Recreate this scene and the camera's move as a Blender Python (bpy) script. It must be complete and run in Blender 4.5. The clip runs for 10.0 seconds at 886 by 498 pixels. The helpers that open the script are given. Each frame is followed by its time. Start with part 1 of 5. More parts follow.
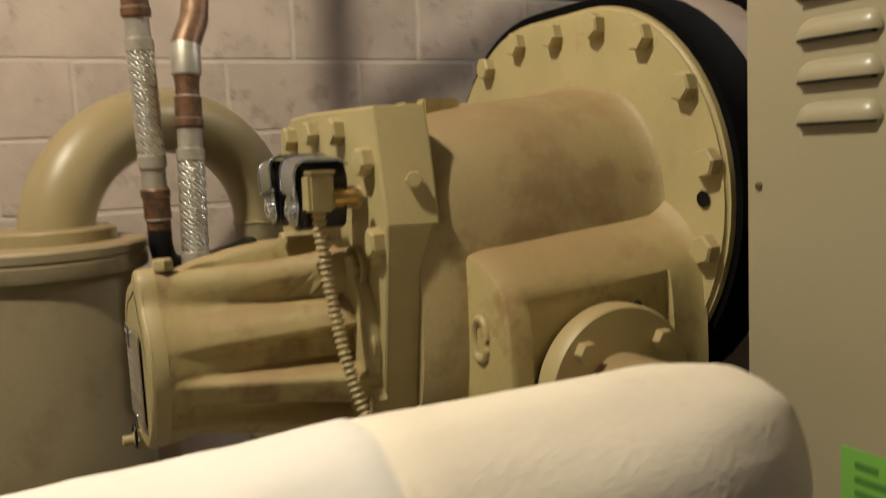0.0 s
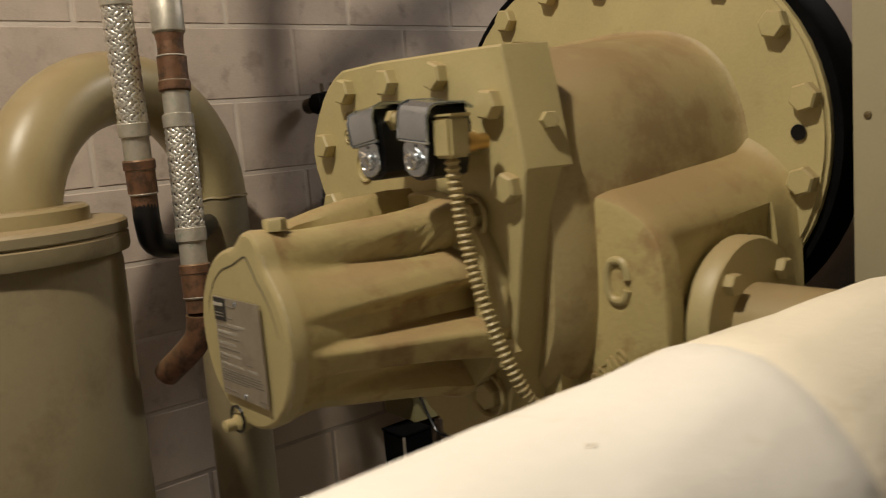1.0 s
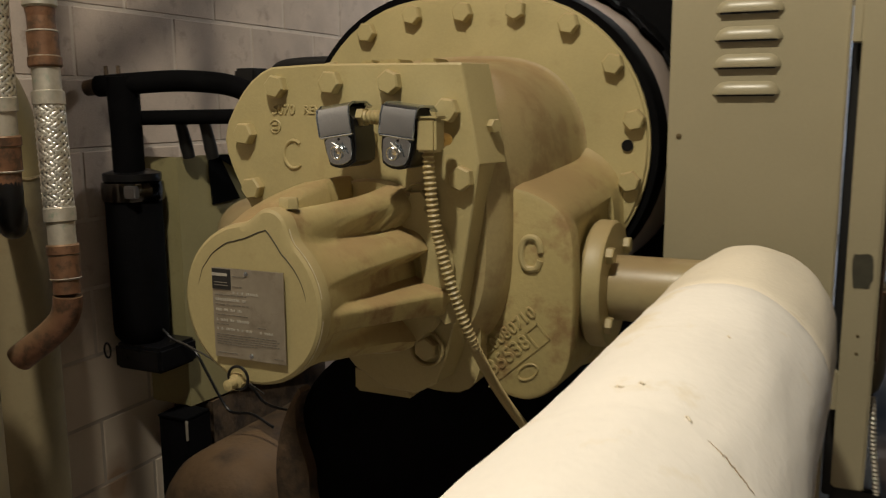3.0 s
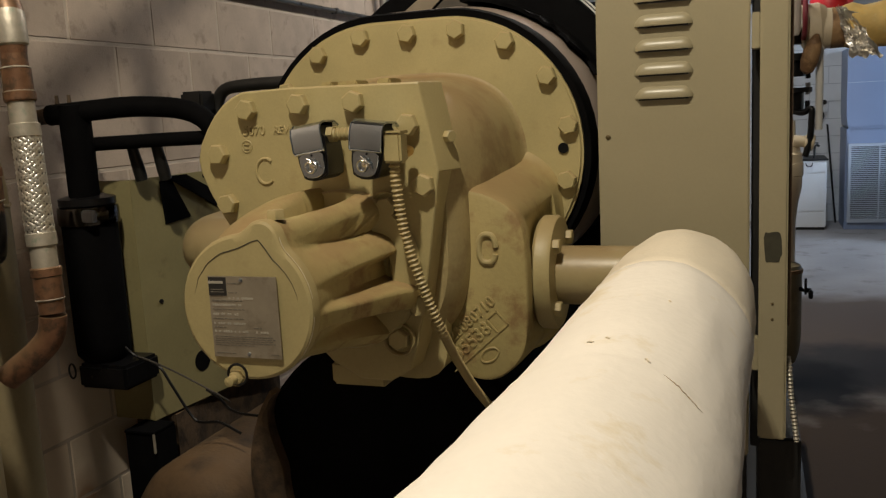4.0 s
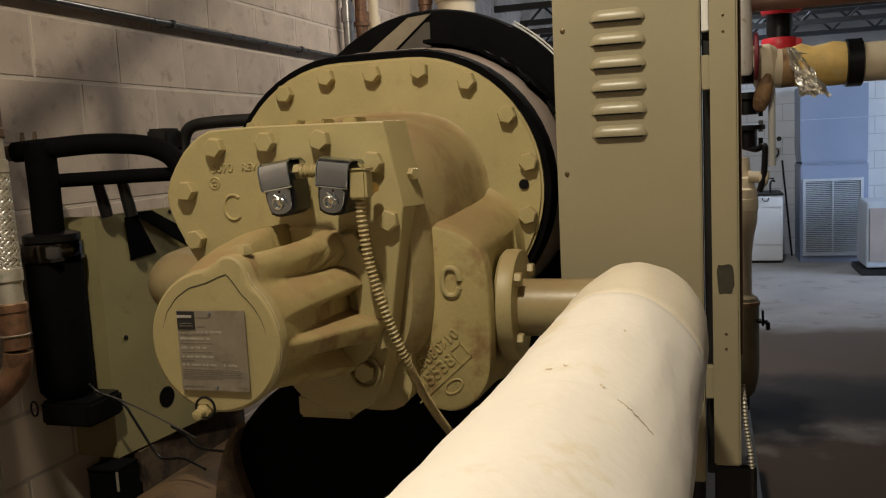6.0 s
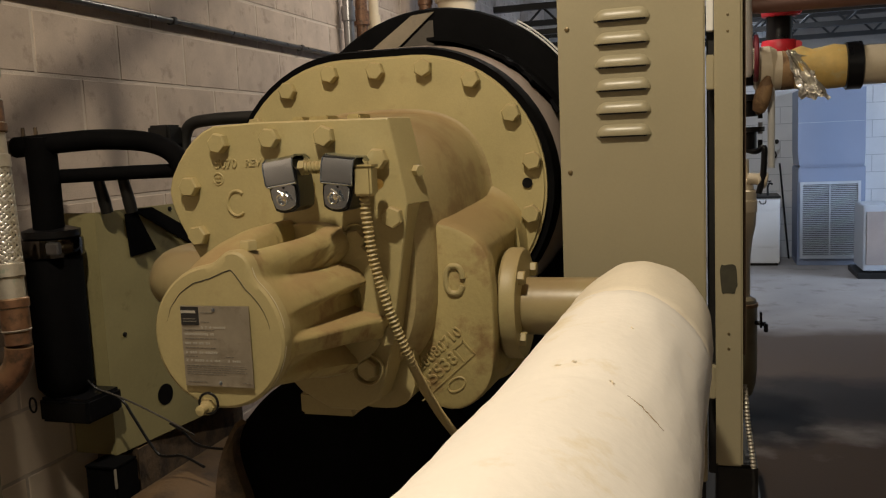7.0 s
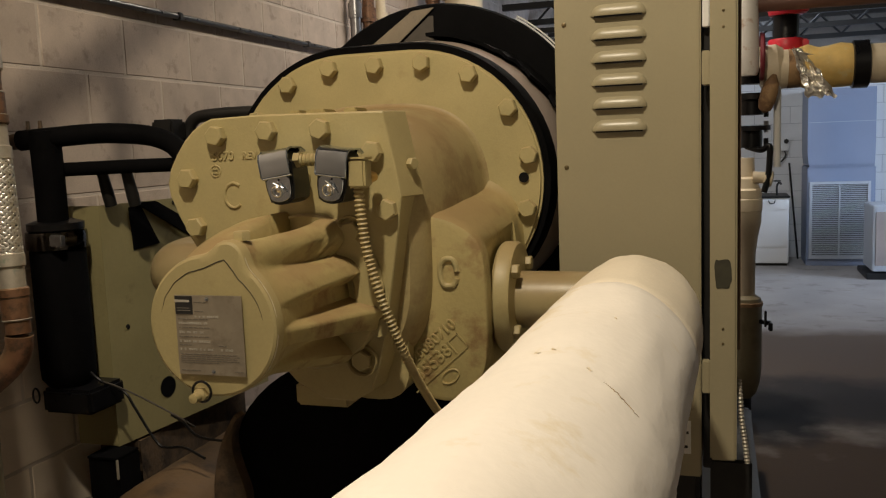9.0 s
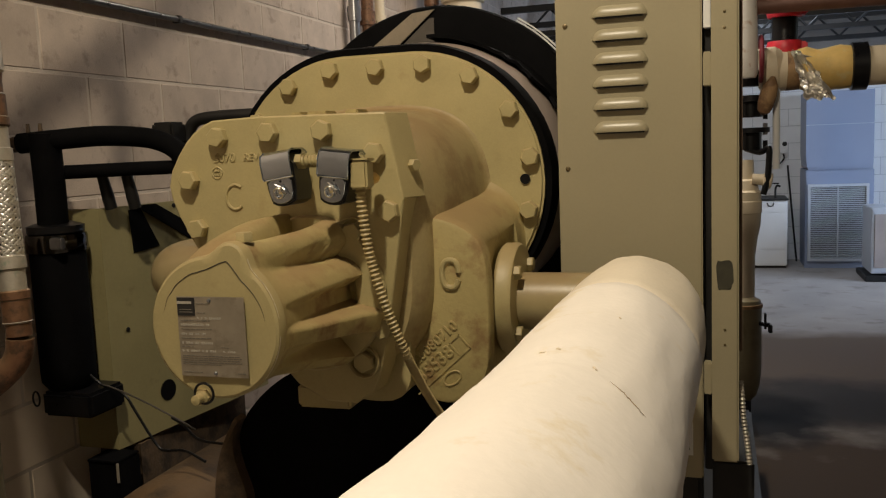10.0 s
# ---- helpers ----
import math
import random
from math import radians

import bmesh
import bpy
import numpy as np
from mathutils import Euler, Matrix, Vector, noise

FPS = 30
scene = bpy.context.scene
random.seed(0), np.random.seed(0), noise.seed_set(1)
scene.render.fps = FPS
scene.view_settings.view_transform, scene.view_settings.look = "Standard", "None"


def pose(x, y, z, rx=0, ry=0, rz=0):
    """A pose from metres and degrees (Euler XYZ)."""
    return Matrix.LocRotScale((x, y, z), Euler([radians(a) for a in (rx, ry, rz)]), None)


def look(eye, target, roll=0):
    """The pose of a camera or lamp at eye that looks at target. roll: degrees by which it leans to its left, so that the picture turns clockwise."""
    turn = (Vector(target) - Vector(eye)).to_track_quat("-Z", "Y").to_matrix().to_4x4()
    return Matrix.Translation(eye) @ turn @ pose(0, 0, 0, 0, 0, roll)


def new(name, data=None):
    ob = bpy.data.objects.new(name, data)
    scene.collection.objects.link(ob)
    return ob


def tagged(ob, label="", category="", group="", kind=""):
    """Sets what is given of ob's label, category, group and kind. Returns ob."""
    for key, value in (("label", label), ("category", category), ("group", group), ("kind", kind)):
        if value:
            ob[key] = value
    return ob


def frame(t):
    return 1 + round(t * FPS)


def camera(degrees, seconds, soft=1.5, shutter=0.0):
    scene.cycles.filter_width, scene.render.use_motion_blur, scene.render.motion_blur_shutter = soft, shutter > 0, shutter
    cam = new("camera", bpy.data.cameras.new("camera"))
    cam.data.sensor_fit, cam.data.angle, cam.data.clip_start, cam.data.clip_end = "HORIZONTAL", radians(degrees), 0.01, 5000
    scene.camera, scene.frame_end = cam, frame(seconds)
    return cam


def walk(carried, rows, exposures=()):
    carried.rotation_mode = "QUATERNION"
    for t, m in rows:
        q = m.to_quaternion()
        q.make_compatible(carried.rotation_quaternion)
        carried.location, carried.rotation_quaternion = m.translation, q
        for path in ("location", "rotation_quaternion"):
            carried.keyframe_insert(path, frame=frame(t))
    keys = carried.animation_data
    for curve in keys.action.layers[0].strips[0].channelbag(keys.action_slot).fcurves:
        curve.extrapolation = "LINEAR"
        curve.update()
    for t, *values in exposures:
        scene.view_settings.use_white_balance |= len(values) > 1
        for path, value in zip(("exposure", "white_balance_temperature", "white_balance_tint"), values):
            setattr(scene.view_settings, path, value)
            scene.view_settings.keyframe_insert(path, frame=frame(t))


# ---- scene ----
cam = camera(54.4, 10.0, 1.2, 0.75)
PATH = [
    (0, (1.238, -0.838, 1.549), (-0.536, 0.056, 1.32), -2.7),
    (0.5, (1.134, -1.014, 1.514), (-0.506, 0.096, 1.235), -2.1),
    (1, (0.969, -1.167, 1.518), (-0.561, 0.089, 1.23), -4.6),
    (1.5, (0.81, -1.35, 1.528), (-0.437, 0.183, 1.219), -3.5),
    (2, (0.72, -1.514, 1.538), (-0.23, 0.217, 1.224), -2.1),
    (2.5, (0.728, -1.573, 1.542), (-0.169, 0.185, 1.216), -0.2),
    (4, (0.726, -1.832, 1.56), (0.054, 0.025, 1.241), -3.0),
    (4.5, (0.731, -1.85, 1.562), (0.06, 0.013, 1.279), -3.3),
    (5, (0.741, -1.861, 1.562), (0.106, 0.017, 1.296), -3.3),
    (5.5, (0.746, -1.868, 1.565), (0.141, 0.022, 1.315), -3.3),
    (7, (0.726, -1.874, 1.558), (0.14, 0.023, 1.317), -2.5),
    (7.5, (0.73, -1.869, 1.555), (0.137, 0.025, 1.312), -2.3),
    (8, (0.744, -1.88, 1.55), (0.14, 0.011, 1.305), -2.2),
    (8.5, (0.75, -1.872, 1.546), (0.142, 0.018, 1.301), -2.1),
    (9, (0.759, -1.878, 1.547), (0.15, 0.012, 1.304), -2.2),
    (9.5, (0.755, -1.88, 1.547), (0.146, 0.01, 1.305), -2.2),
    (10, (0.752, -1.879, 1.543), (0.147, 0.012, 1.308), -2.3),
]
walk(cam, [(t, look(eye, target, roll)) for t, eye, target, roll in PATH], [(0, 0.40, 6050, 9), (0.5, 0.37, 5950, 10), (1.0, 0.24, 5900, 10), (1.5, 0.15, 5850, 9), (2.5, 0.1, 5800, 8), (4, 0.0, 6050, 9), (5.5, 0.0, 6100, 9), (7.0, 0.0, 6300, 11), (10, 0.0, 6350, 11)])

# ---- light ----
BASE = 0.19  # plans below are drawn from this height above the floor
world = bpy.data.worlds.new("world")
scene.world = world
world.use_nodes = True
sky = world.node_tree.nodes.new("ShaderNodeTexSky")
sky.sky_type, sky.sun_disc, sky.sun_elevation, sky.sun_rotation = "NISHITA", False, radians(40), radians(120)
world.node_tree.links.new(sky.outputs[0], world.node_tree.nodes["Background"].inputs[0])
world.node_tree.nodes["Background"].inputs[1].default_value = 0.1


def area_lamp(name, m, sx, sy, watts, colour, spread):
    d = bpy.data.lights.new(name, "AREA")
    d.shape, d.size, d.size_y, d.energy, d.color, d.spread = "RECTANGLE", sx, sy, watts, colour, radians(spread)
    ob = new(name, d)
    ob.matrix_world = m
    return ob


WARM = (1.0, 0.85, 0.62)
bulb = bpy.data.lights.new("ceiling_lamp", "POINT")
bulb.energy, bulb.color, bulb.shadow_soft_size = 214, WARM, 0.065
new("ceiling_lamp", bulb).location = (0.28, -1.6, 3.6)
area_lamp("ceiling_lamp", look((0.15, 2.8, 3.5), (0.15, 2.8, 0.0)), 0.2, 1.2, 43, (1.0, 0.90, 0.76), 165)
area_lamp("doorway_daylight", look((5.1, 6.9, 1.6), (1.5, 7.9, 1.0)), 2.4, 2.4, 95, (0.58, 0.74, 1.0), 110)
area_lamp("ceiling_lamp", look((1.3, 7.1, 3.4), (1.3, 7.1, 0.0)), 0.2, 1.2, 28, (0.80, 0.89, 1.0), 165)


# ---- materials ----
def mat(name, colour, rough=0.5, metal=0.0, var=0.12, scale=6.0, bump=0.05, fine=90.0, second=None, patch=0.5, dust=None, per_object=0.0, gloss=0.5):
    """A surface with broad mottling, fine grain and relief; second: a colour that shows in patches; dust: a colour that lies on faces turned up."""
    m = bpy.data.materials.new(name)
    m.use_nodes = True
    nt = m.node_tree
    n, l = nt.nodes, nt.links
    b = n["Principled BSDF"]
    tc = n.new("ShaderNodeTexCoord")
    big = n.new("ShaderNodeTexNoise")
    big.inputs["Scale"].default_value, big.inputs["Detail"].default_value = scale, 5.0
    small = n.new("ShaderNodeTexNoise")
    small.inputs["Scale"].default_value, small.inputs["Detail"].default_value = fine, 3.0
    geo = n.new("ShaderNodeNewGeometry")
    for t in (big, small):
        l.new(geo.outputs["Position"], t.inputs["Vector"])
    col = None

    def mix(fac, a, c):
        x = n.new("ShaderNodeMix")
        x.data_type = "RGBA"
        for sock, v in ((x.inputs["Factor"], fac), (x.inputs[6], a), (x.inputs[7], c)):
            if hasattr(v, "is_output"):
                l.new(v, sock)
            else:
                sock.default_value = v
        return x.outputs[2]

    def ramp(src, lo, hi):
        x = n.new("ShaderNodeMapRange")
        x.inputs["From Min"].default_value, x.inputs["From Max"].default_value = lo, hi
        l.new(src, x.inputs["Value"])
        return x.outputs["Result"]

    dark = tuple(c * (1 - var) for c in colour) + (1,)
    light = tuple(min(1, c * (1 + var)) for c in colour) + (1,)
    col = mix(ramp(big.outputs["Fac"], 0.35, 0.65), dark, light)
    grain = mix(ramp(small.outputs["Fac"], 0.3, 0.7), tuple(c * (1 - var * 0.6) for c in colour) + (1,), tuple(min(1, c * (1 + var * 0.6)) for c in colour) + (1,))
    col = mix(0.4, col, grain)
    if second:
        p = n.new("ShaderNodeTexNoise")
        p.inputs["Scale"].default_value, p.inputs["Detail"].default_value, p.inputs["Roughness"].default_value = scale * 1.7, 8.0, 0.65
        l.new(geo.outputs["Position"], p.inputs["Vector"])
        col = mix(ramp(p.outputs["Fac"], patch, patch + 0.14), col, (*second, 1))
    if dust:
        up = n.new("ShaderNodeSeparateXYZ")
        l.new(geo.outputs["Normal"], up.inputs[0])
        mul = n.new("ShaderNodeMath")
        mul.operation = "MULTIPLY"
        l.new(ramp(up.outputs["Z"], -0.1, 0.95), mul.inputs[0])
        l.new(ramp(big.outputs["Fac"], 0.22, 0.5), mul.inputs[1])
        col = mix(mul.outputs[0], col, (*dust, 1))
    if per_object:
        oi = n.new("ShaderNodeObjectInfo")
        col = mix(ramp(oi.outputs["Random"], 0.0, 1.0 / per_object), col, tuple(c * 0.45 for c in colour) + (1,))
    l.new(col, b.inputs["Base Color"])
    b.inputs["Metallic"].default_value, b.inputs["Specular IOR Level"].default_value = metal, gloss
    r = n.new("ShaderNodeMapRange")
    r.inputs["To Min"].default_value, r.inputs["To Max"].default_value = max(0.03, rough - 0.1), min(1, rough + 0.1)
    l.new(big.outputs["Fac"], r.inputs["Value"])
    l.new(r.outputs["Result"], b.inputs["Roughness"])
    if bump:
        bp = n.new("ShaderNodeBump")
        bp.inputs["Strength"].default_value, bp.inputs["Distance"].default_value = bump, 0.004
        l.new(small.outputs["Fac"], bp.inputs["Height"])
        l.new(bp.outputs["Normal"], b.inputs["Normal"])
    return m


BEIGE = mat("beige_paint", (0.425, 0.36, 0.172), 0.48, var=0.13, scale=6, bump=0.08, fine=240, second=(0.345, 0.275, 0.125), patch=0.585, dust=(0.36, 0.27, 0.13))
BEIGE_DUSTY = mat("dusty_beige_paint", (0.435, 0.36, 0.152), 0.6, var=0.14, scale=9, bump=0.2, fine=120, second=(0.27, 0.18, 0.075), patch=0.52, dust=(0.30, 0.205, 0.09))
HOUSING = mat("dirty_housing_paint", (0.40, 0.325, 0.155), 0.6, var=0.22, scale=6, bump=0.10, fine=150, second=(0.26, 0.185, 0.085), patch=0.50, dust=(0.26, 0.175, 0.08))
BEIGE_SHEET = mat("beige_sheet_paint", (0.335, 0.295, 0.19), 0.36, var=0.06, scale=3, bump=0.05, fine=160)
BEIGE_PIPE = mat("beige_pipe_paint", (0.35, 0.29, 0.148), 0.38, var=0.10, scale=5, bump=0.06, fine=80, second=(0.29, 0.225, 0.11), patch=0.6, dust=(0.29, 0.21, 0.105))
TANK = mat("dull_dirty_tank_paint", (0.25, 0.21, 0.122), 0.5, var=0.14, scale=4, bump=0.08, fine=90, second=(0.19, 0.15, 0.085), patch=0.52, dust=(0.30, 0.22, 0.115))
BRACKET = mat("olive_beige_sheet", (0.29, 0.255, 0.125), 0.5, var=0.12, scale=5, bump=0.06, fine=90, second=(0.20, 0.165, 0.08), patch=0.58)
BLOCK = mat("concrete_block", (0.53, 0.435, 0.36), 0.85, var=0.17, scale=8, bump=0.22, fine=210, second=(0.36, 0.285, 0.23), patch=0.55, per_object=0.24)
MORTAR = mat("mortar", (0.57, 0.495, 0.42), 0.9, var=0.1, scale=20, bump=0.4, fine=250)
WHITE_BLOCK = mat("white_painted_block", (0.72, 0.72, 0.71), 0.6, var=0.06, scale=4, bump=0.2, fine=90)
WHITE_JOINT = mat("painted_joint", (0.5, 0.5, 0.5), 0.8, var=0.08)
JACKET = mat("canvas_pipe_jacket", (0.90, 0.845, 0.77), 0.72, var=0.04, scale=5, bump=0.22, fine=75, second=(0.80, 0.70, 0.52), patch=0.56)
JACKET_END = mat("yellowed_jacket", (0.80, 0.715, 0.575), 0.75, var=0.06, scale=7, bump=0.25, fine=120, second=(0.62, 0.50, 0.32), patch=0.6)
JACKET_EDGE = mat("yellowed_jacket_edge", (0.36, 0.27, 0.16), 0.8, var=0.15, scale=14, bump=0.3)
RUBBER = mat("black_foam_insulation", (0.004, 0.004, 0.0045), 0.75, var=0.35, scale=12, bump=0.2, fine=60, gloss=0.04)
BLACK = mat("black_paint", (0.006, 0.006, 0.007), 0.3, var=0.2, scale=9, bump=0.06, gloss=0.35)
TAPE = mat("foil_tape", (0.22, 0.185, 0.135), 0.5, var=0.18, scale=14, bump=0.35, fine=50, second=(0.16, 0.135, 0.11), patch=0.58)
TAPE_DARK = mat("dirty_grey_tape", (0.065, 0.056, 0.046), 0.6, var=0.2, scale=12, bump=0.3, fine=60)
BARREL = mat("grey_motor_paint", (0.34, 0.29, 0.265), 0.5, var=0.12, scale=6, bump=0.1, dust=(0.3, 0.24, 0.2))
COPPER = mat("tarnished_copper", (0.20, 0.10, 0.055), 0.45, 0.4, var=0.3, scale=22, bump=0.12, second=(0.085, 0.05, 0.032), patch=0.47, dust=(0.24, 0.15, 0.08))
SOLDER = mat("greyed_solder", (0.46, 0.42, 0.35), 0.45, 0.5, var=0.2, scale=30, bump=0.2, second=(0.34, 0.38, 0.30), patch=0.55)
STEEL = mat("braided_steel", (0.80, 0.77, 0.70), 0.36, 0.85, var=0.06, scale=40, bump=0.03)
CORE = mat("hose_core", (0.035, 0.03, 0.026), 0.7, 0.2, var=0.2)
CHROME = mat("zinc_plated_steel", (0.47, 0.53, 0.61), 0.22, 1.0, var=0.08, scale=20, bump=0.03)
BRIGHT = mat("bright_pin_steel", (0.86, 0.86, 0.84), 0.18, 1.0, var=0.05, scale=60)
BAND = mat("glossy_black_band", (0.09, 0.085, 0.08), 0.16, 1.0, var=0.2, scale=14, bump=0.3, fine=25)
MOTTLE = mat("mottled_brown_lagging", (0.34, 0.21, 0.10), 0.7, var=0.3, scale=7, bump=0.5, fine=50, second=(0.17, 0.095, 0.045), patch=0.45)
DARK_RED = mat("dark_red_paint", (0.17, 0.02, 0.03), 0.45, var=0.15)
COIL = mat("black_coil_plastic", (0.008, 0.008, 0.009), 0.35, var=0.2)
CHIPPED = mat("chipped_pale_paint", (0.60, 0.54, 0.40), 0.6, var=0.2, scale=40)
BRASS_DULL = mat("tarnished_brass", (0.16, 0.12, 0.06), 0.4, 0.6, var=0.2, scale=60)
BRASS = mat("brass", (0.55, 0.36, 0.12), 0.35, 0.9, var=0.15, scale=40)
PLATE = mat("engraved_plate", (0.36, 0.32, 0.25), 0.38, 0.5, var=0.14, scale=18, bump=0.05, second=(0.27, 0.235, 0.18), patch=0.52)
INK = mat("black_print", (0.02, 0.02, 0.02), 0.5)
PALE_INK = mat("pale_print", (0.43, 0.40, 0.34), 0.5)
GREY_INK = mat("grey_print", (0.17, 0.155, 0.13), 0.5)
GREEN = mat("green_card", (0.17, 0.42, 0.06), 0.6, var=0.05)
GREEN_INK = mat("dark_green_print", (0.07, 0.20, 0.03), 0.6)
TAN = mat("tan_print", (0.50, 0.30, 0.13), 0.6)
RUST = mat("rusty_brown_steel", (0.085, 0.056, 0.032), 0.75, var=0.35, scale=10, bump=0.5, fine=70, second=(0.03, 0.021, 0.015), patch=0.46, dust=(0.135, 0.08, 0.036))
GLUE = mat("old_glue", (0.045, 0.042, 0.026), 0.7, var=0.25, scale=40)
BOARD = mat("brown_edge", (0.10, 0.06, 0.035), 0.7, var=0.2, scale=8)
DARK_STEEL = mat("dark_steel", (0.018, 0.0175, 0.017), 0.5, 0.3, var=0.25, scale=12, bump=0.1)
CONDUIT = mat("dark_steel_conduit", (0.13, 0.125, 0.12), 0.3, 0.85, var=0.15, scale=25)
GALV = mat("galvanised_conduit", (0.36, 0.36, 0.37), 0.3, 0.9, var=0.12, scale=25)
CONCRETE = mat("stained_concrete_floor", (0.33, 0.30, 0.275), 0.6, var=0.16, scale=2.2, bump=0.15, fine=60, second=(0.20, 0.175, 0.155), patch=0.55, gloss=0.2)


def stain_or_lit_patch(m, centre, sx, sy, r0, r1, colour, rough, wobble, upright=False):
    """Adds a ragged soft-rimmed spot, stained or painted as lit, to a surface's colour and gloss."""
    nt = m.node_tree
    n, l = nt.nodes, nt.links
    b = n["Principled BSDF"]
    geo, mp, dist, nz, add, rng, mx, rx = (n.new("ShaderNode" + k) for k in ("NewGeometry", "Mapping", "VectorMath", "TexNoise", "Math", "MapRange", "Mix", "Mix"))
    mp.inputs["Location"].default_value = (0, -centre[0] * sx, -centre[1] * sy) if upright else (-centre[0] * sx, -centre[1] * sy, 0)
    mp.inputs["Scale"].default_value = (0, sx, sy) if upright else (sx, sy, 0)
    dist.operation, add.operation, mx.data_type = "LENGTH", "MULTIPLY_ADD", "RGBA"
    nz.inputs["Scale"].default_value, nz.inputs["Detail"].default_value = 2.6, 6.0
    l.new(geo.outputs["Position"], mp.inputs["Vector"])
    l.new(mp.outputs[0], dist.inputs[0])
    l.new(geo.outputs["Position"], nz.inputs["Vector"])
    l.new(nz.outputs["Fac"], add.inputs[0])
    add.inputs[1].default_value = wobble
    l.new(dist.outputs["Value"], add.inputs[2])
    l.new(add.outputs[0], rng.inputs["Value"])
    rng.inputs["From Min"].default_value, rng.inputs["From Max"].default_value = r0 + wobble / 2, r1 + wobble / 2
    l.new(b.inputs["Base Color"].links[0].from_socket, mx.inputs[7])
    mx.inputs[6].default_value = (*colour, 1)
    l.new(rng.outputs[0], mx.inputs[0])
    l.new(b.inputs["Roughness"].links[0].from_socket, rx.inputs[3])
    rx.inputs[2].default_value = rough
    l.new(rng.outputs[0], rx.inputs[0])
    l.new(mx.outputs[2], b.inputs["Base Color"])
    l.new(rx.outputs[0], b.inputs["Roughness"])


stain_or_lit_patch(CONCRETE, (1.7, 4.0), 0.45, 0.72, 0.75, 0.95, (0.125, 0.092, 0.068), 0.6, 0.3)
stain_or_lit_patch(CONCRETE, (1.2, 1.7), 0.6, 0.6, 0.5, 1.0, (0.055, 0.036, 0.022), 0.7, 1.0)
stain_or_lit_patch(CONCRETE, (1.45, 3.35), 0.75, 1.5, 0.5, 0.95, (0.040, 0.035, 0.032), 0.65, 1.0)
stain_or_lit_patch(CONCRETE, (1.02, 3.0), 2.4, 1.5, 0.5, 0.85, (0.010, 0.009, 0.009), 0.7, 0.9)
# pale wall paint, its colour also lightened for lamplight missing low down
stain_or_lit_patch(BLOCK, (0.12, 0.42), 1.6, 2.2, 0.75, 1.25, (0.80, 0.69, 0.56), 0.9, 0.9, True)
stain_or_lit_patch(BLOCK, (0.2, 0.40), 7.0, 5.0, 0.15, 0.45, (0.42, 0.29, 0.19), 0.9, 1.3, True)
UPPER = mat("bare_grey_block", (0.24, 0.215, 0.19), 0.85, var=0.15, scale=2.5, bump=0.2)
# plaster and ceiling colours are kept dark to hold back bounced light
PLASTER = mat("grey_plaster", (0.16, 0.15, 0.14), 0.85, var=0.1, scale=3, bump=0.2)
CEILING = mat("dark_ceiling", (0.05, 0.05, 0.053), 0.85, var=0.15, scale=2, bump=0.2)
BLUE = mat("blue_grey_sheet", (0.24, 0.285, 0.39), 0.42, var=0.06, scale=2, bump=0.03)
WHITE_SHEET = mat("white_enamel", (0.72, 0.72, 0.70), 0.4, var=0.04, scale=3, bump=0.02)
GRILLE = mat("grille_grey", (0.5, 0.53, 0.57), 0.45, 0.2, var=0.06)
RED = mat("red_coupling_paint", (0.50, 0.02, 0.035), 0.42, var=0.15, scale=20, bump=0.1)
YELLOW = mat("yellowed_pipe_insulation", (0.66, 0.45, 0.14), 0.6, var=0.2, scale=9, bump=0.5, fine=25, second=(0.62, 0.50, 0.24), patch=0.55)
LAGGING = mat("stained_white_lagging", (0.74, 0.70, 0.64), 0.6, var=0.08, scale=8, bump=0.3, fine=60, second=(0.42, 0.22, 0.10), patch=0.56)
CREAM = mat("cream_pipe_jacket", (0.66, 0.56, 0.40), 0.5, var=0.08, scale=6, bump=0.15, second=(0.45, 0.28, 0.13), patch=0.66)
FOIL = mat("crumpled_foil", (0.80, 0.76, 0.68), 0.3, 0.75, var=0.1, scale=30, bump=0.6, fine=45)
BROWN_PIPE = mat("brown_primer", (0.14, 0.065, 0.045), 0.6, var=0.2, scale=8, bump=0.1)


# ---- mesh helpers ----
def box(x0, x1, y0, y1, z0, z1, bevel=0.0, seg=2):
    bm = bmesh.new()
    bmesh.ops.create_cube(bm, size=1, matrix=Matrix.LocRotScale(((x0 + x1) / 2, (y0 + y1) / 2, (z0 + z1) / 2), None, (x1 - x0, y1 - y0, z1 - z0)))
    if bevel:
        bmesh.ops.bevel(bm, geom=bm.edges[:], offset=bevel, segments=seg, affect="EDGES", clamp_overlap=True)
    return bm


def loft(rings, cap=True, close=True):
    """A skin over rings of points, all with the same count."""
    bm = bmesh.new()
    vs = [[bm.verts.new(p) for p in ring] for ring in rings]
    k = len(vs[0])
    for a, b in zip(vs, vs[1:]):
        for i in range(k if close else k - 1):
            bm.faces.new((a[i], a[(i + 1) % k], b[(i + 1) % k], b[i]))
    if cap:
        bm.faces.new(vs[0][::-1])
        bm.faces.new(vs[-1])
    bmesh.ops.recalc_face_normals(bm, faces=bm.faces[:])
    return bm


def tube(path, r, n=24, cap=True):
    """A round bar along points; r: one radius or one for each point."""
    path = [Vector(p) for p in path]
    if not isinstance(r, (list, tuple)):
        path = [p for i, p in enumerate(path) if i == 0 or (p - path[i - 1]).length > 1e-5]
    rs = r if isinstance(r, (list, tuple)) else [r] * len(path)
    up, rings = None, []
    for i, p in enumerate(path):
        d = (path[min(i + 1, len(path) - 1)] - path[max(i - 1, 0)]).normalized()
        if up is None:
            up = d.orthogonal().normalized()
        up = (up - d * up.dot(d)).normalized()
        side = d.cross(up)
        rings.append([p + rs[i] * (math.cos(a) * up + math.sin(a) * side) for a in (2 * math.pi * k / n for k in range(n))])
    return loft(rings, cap)


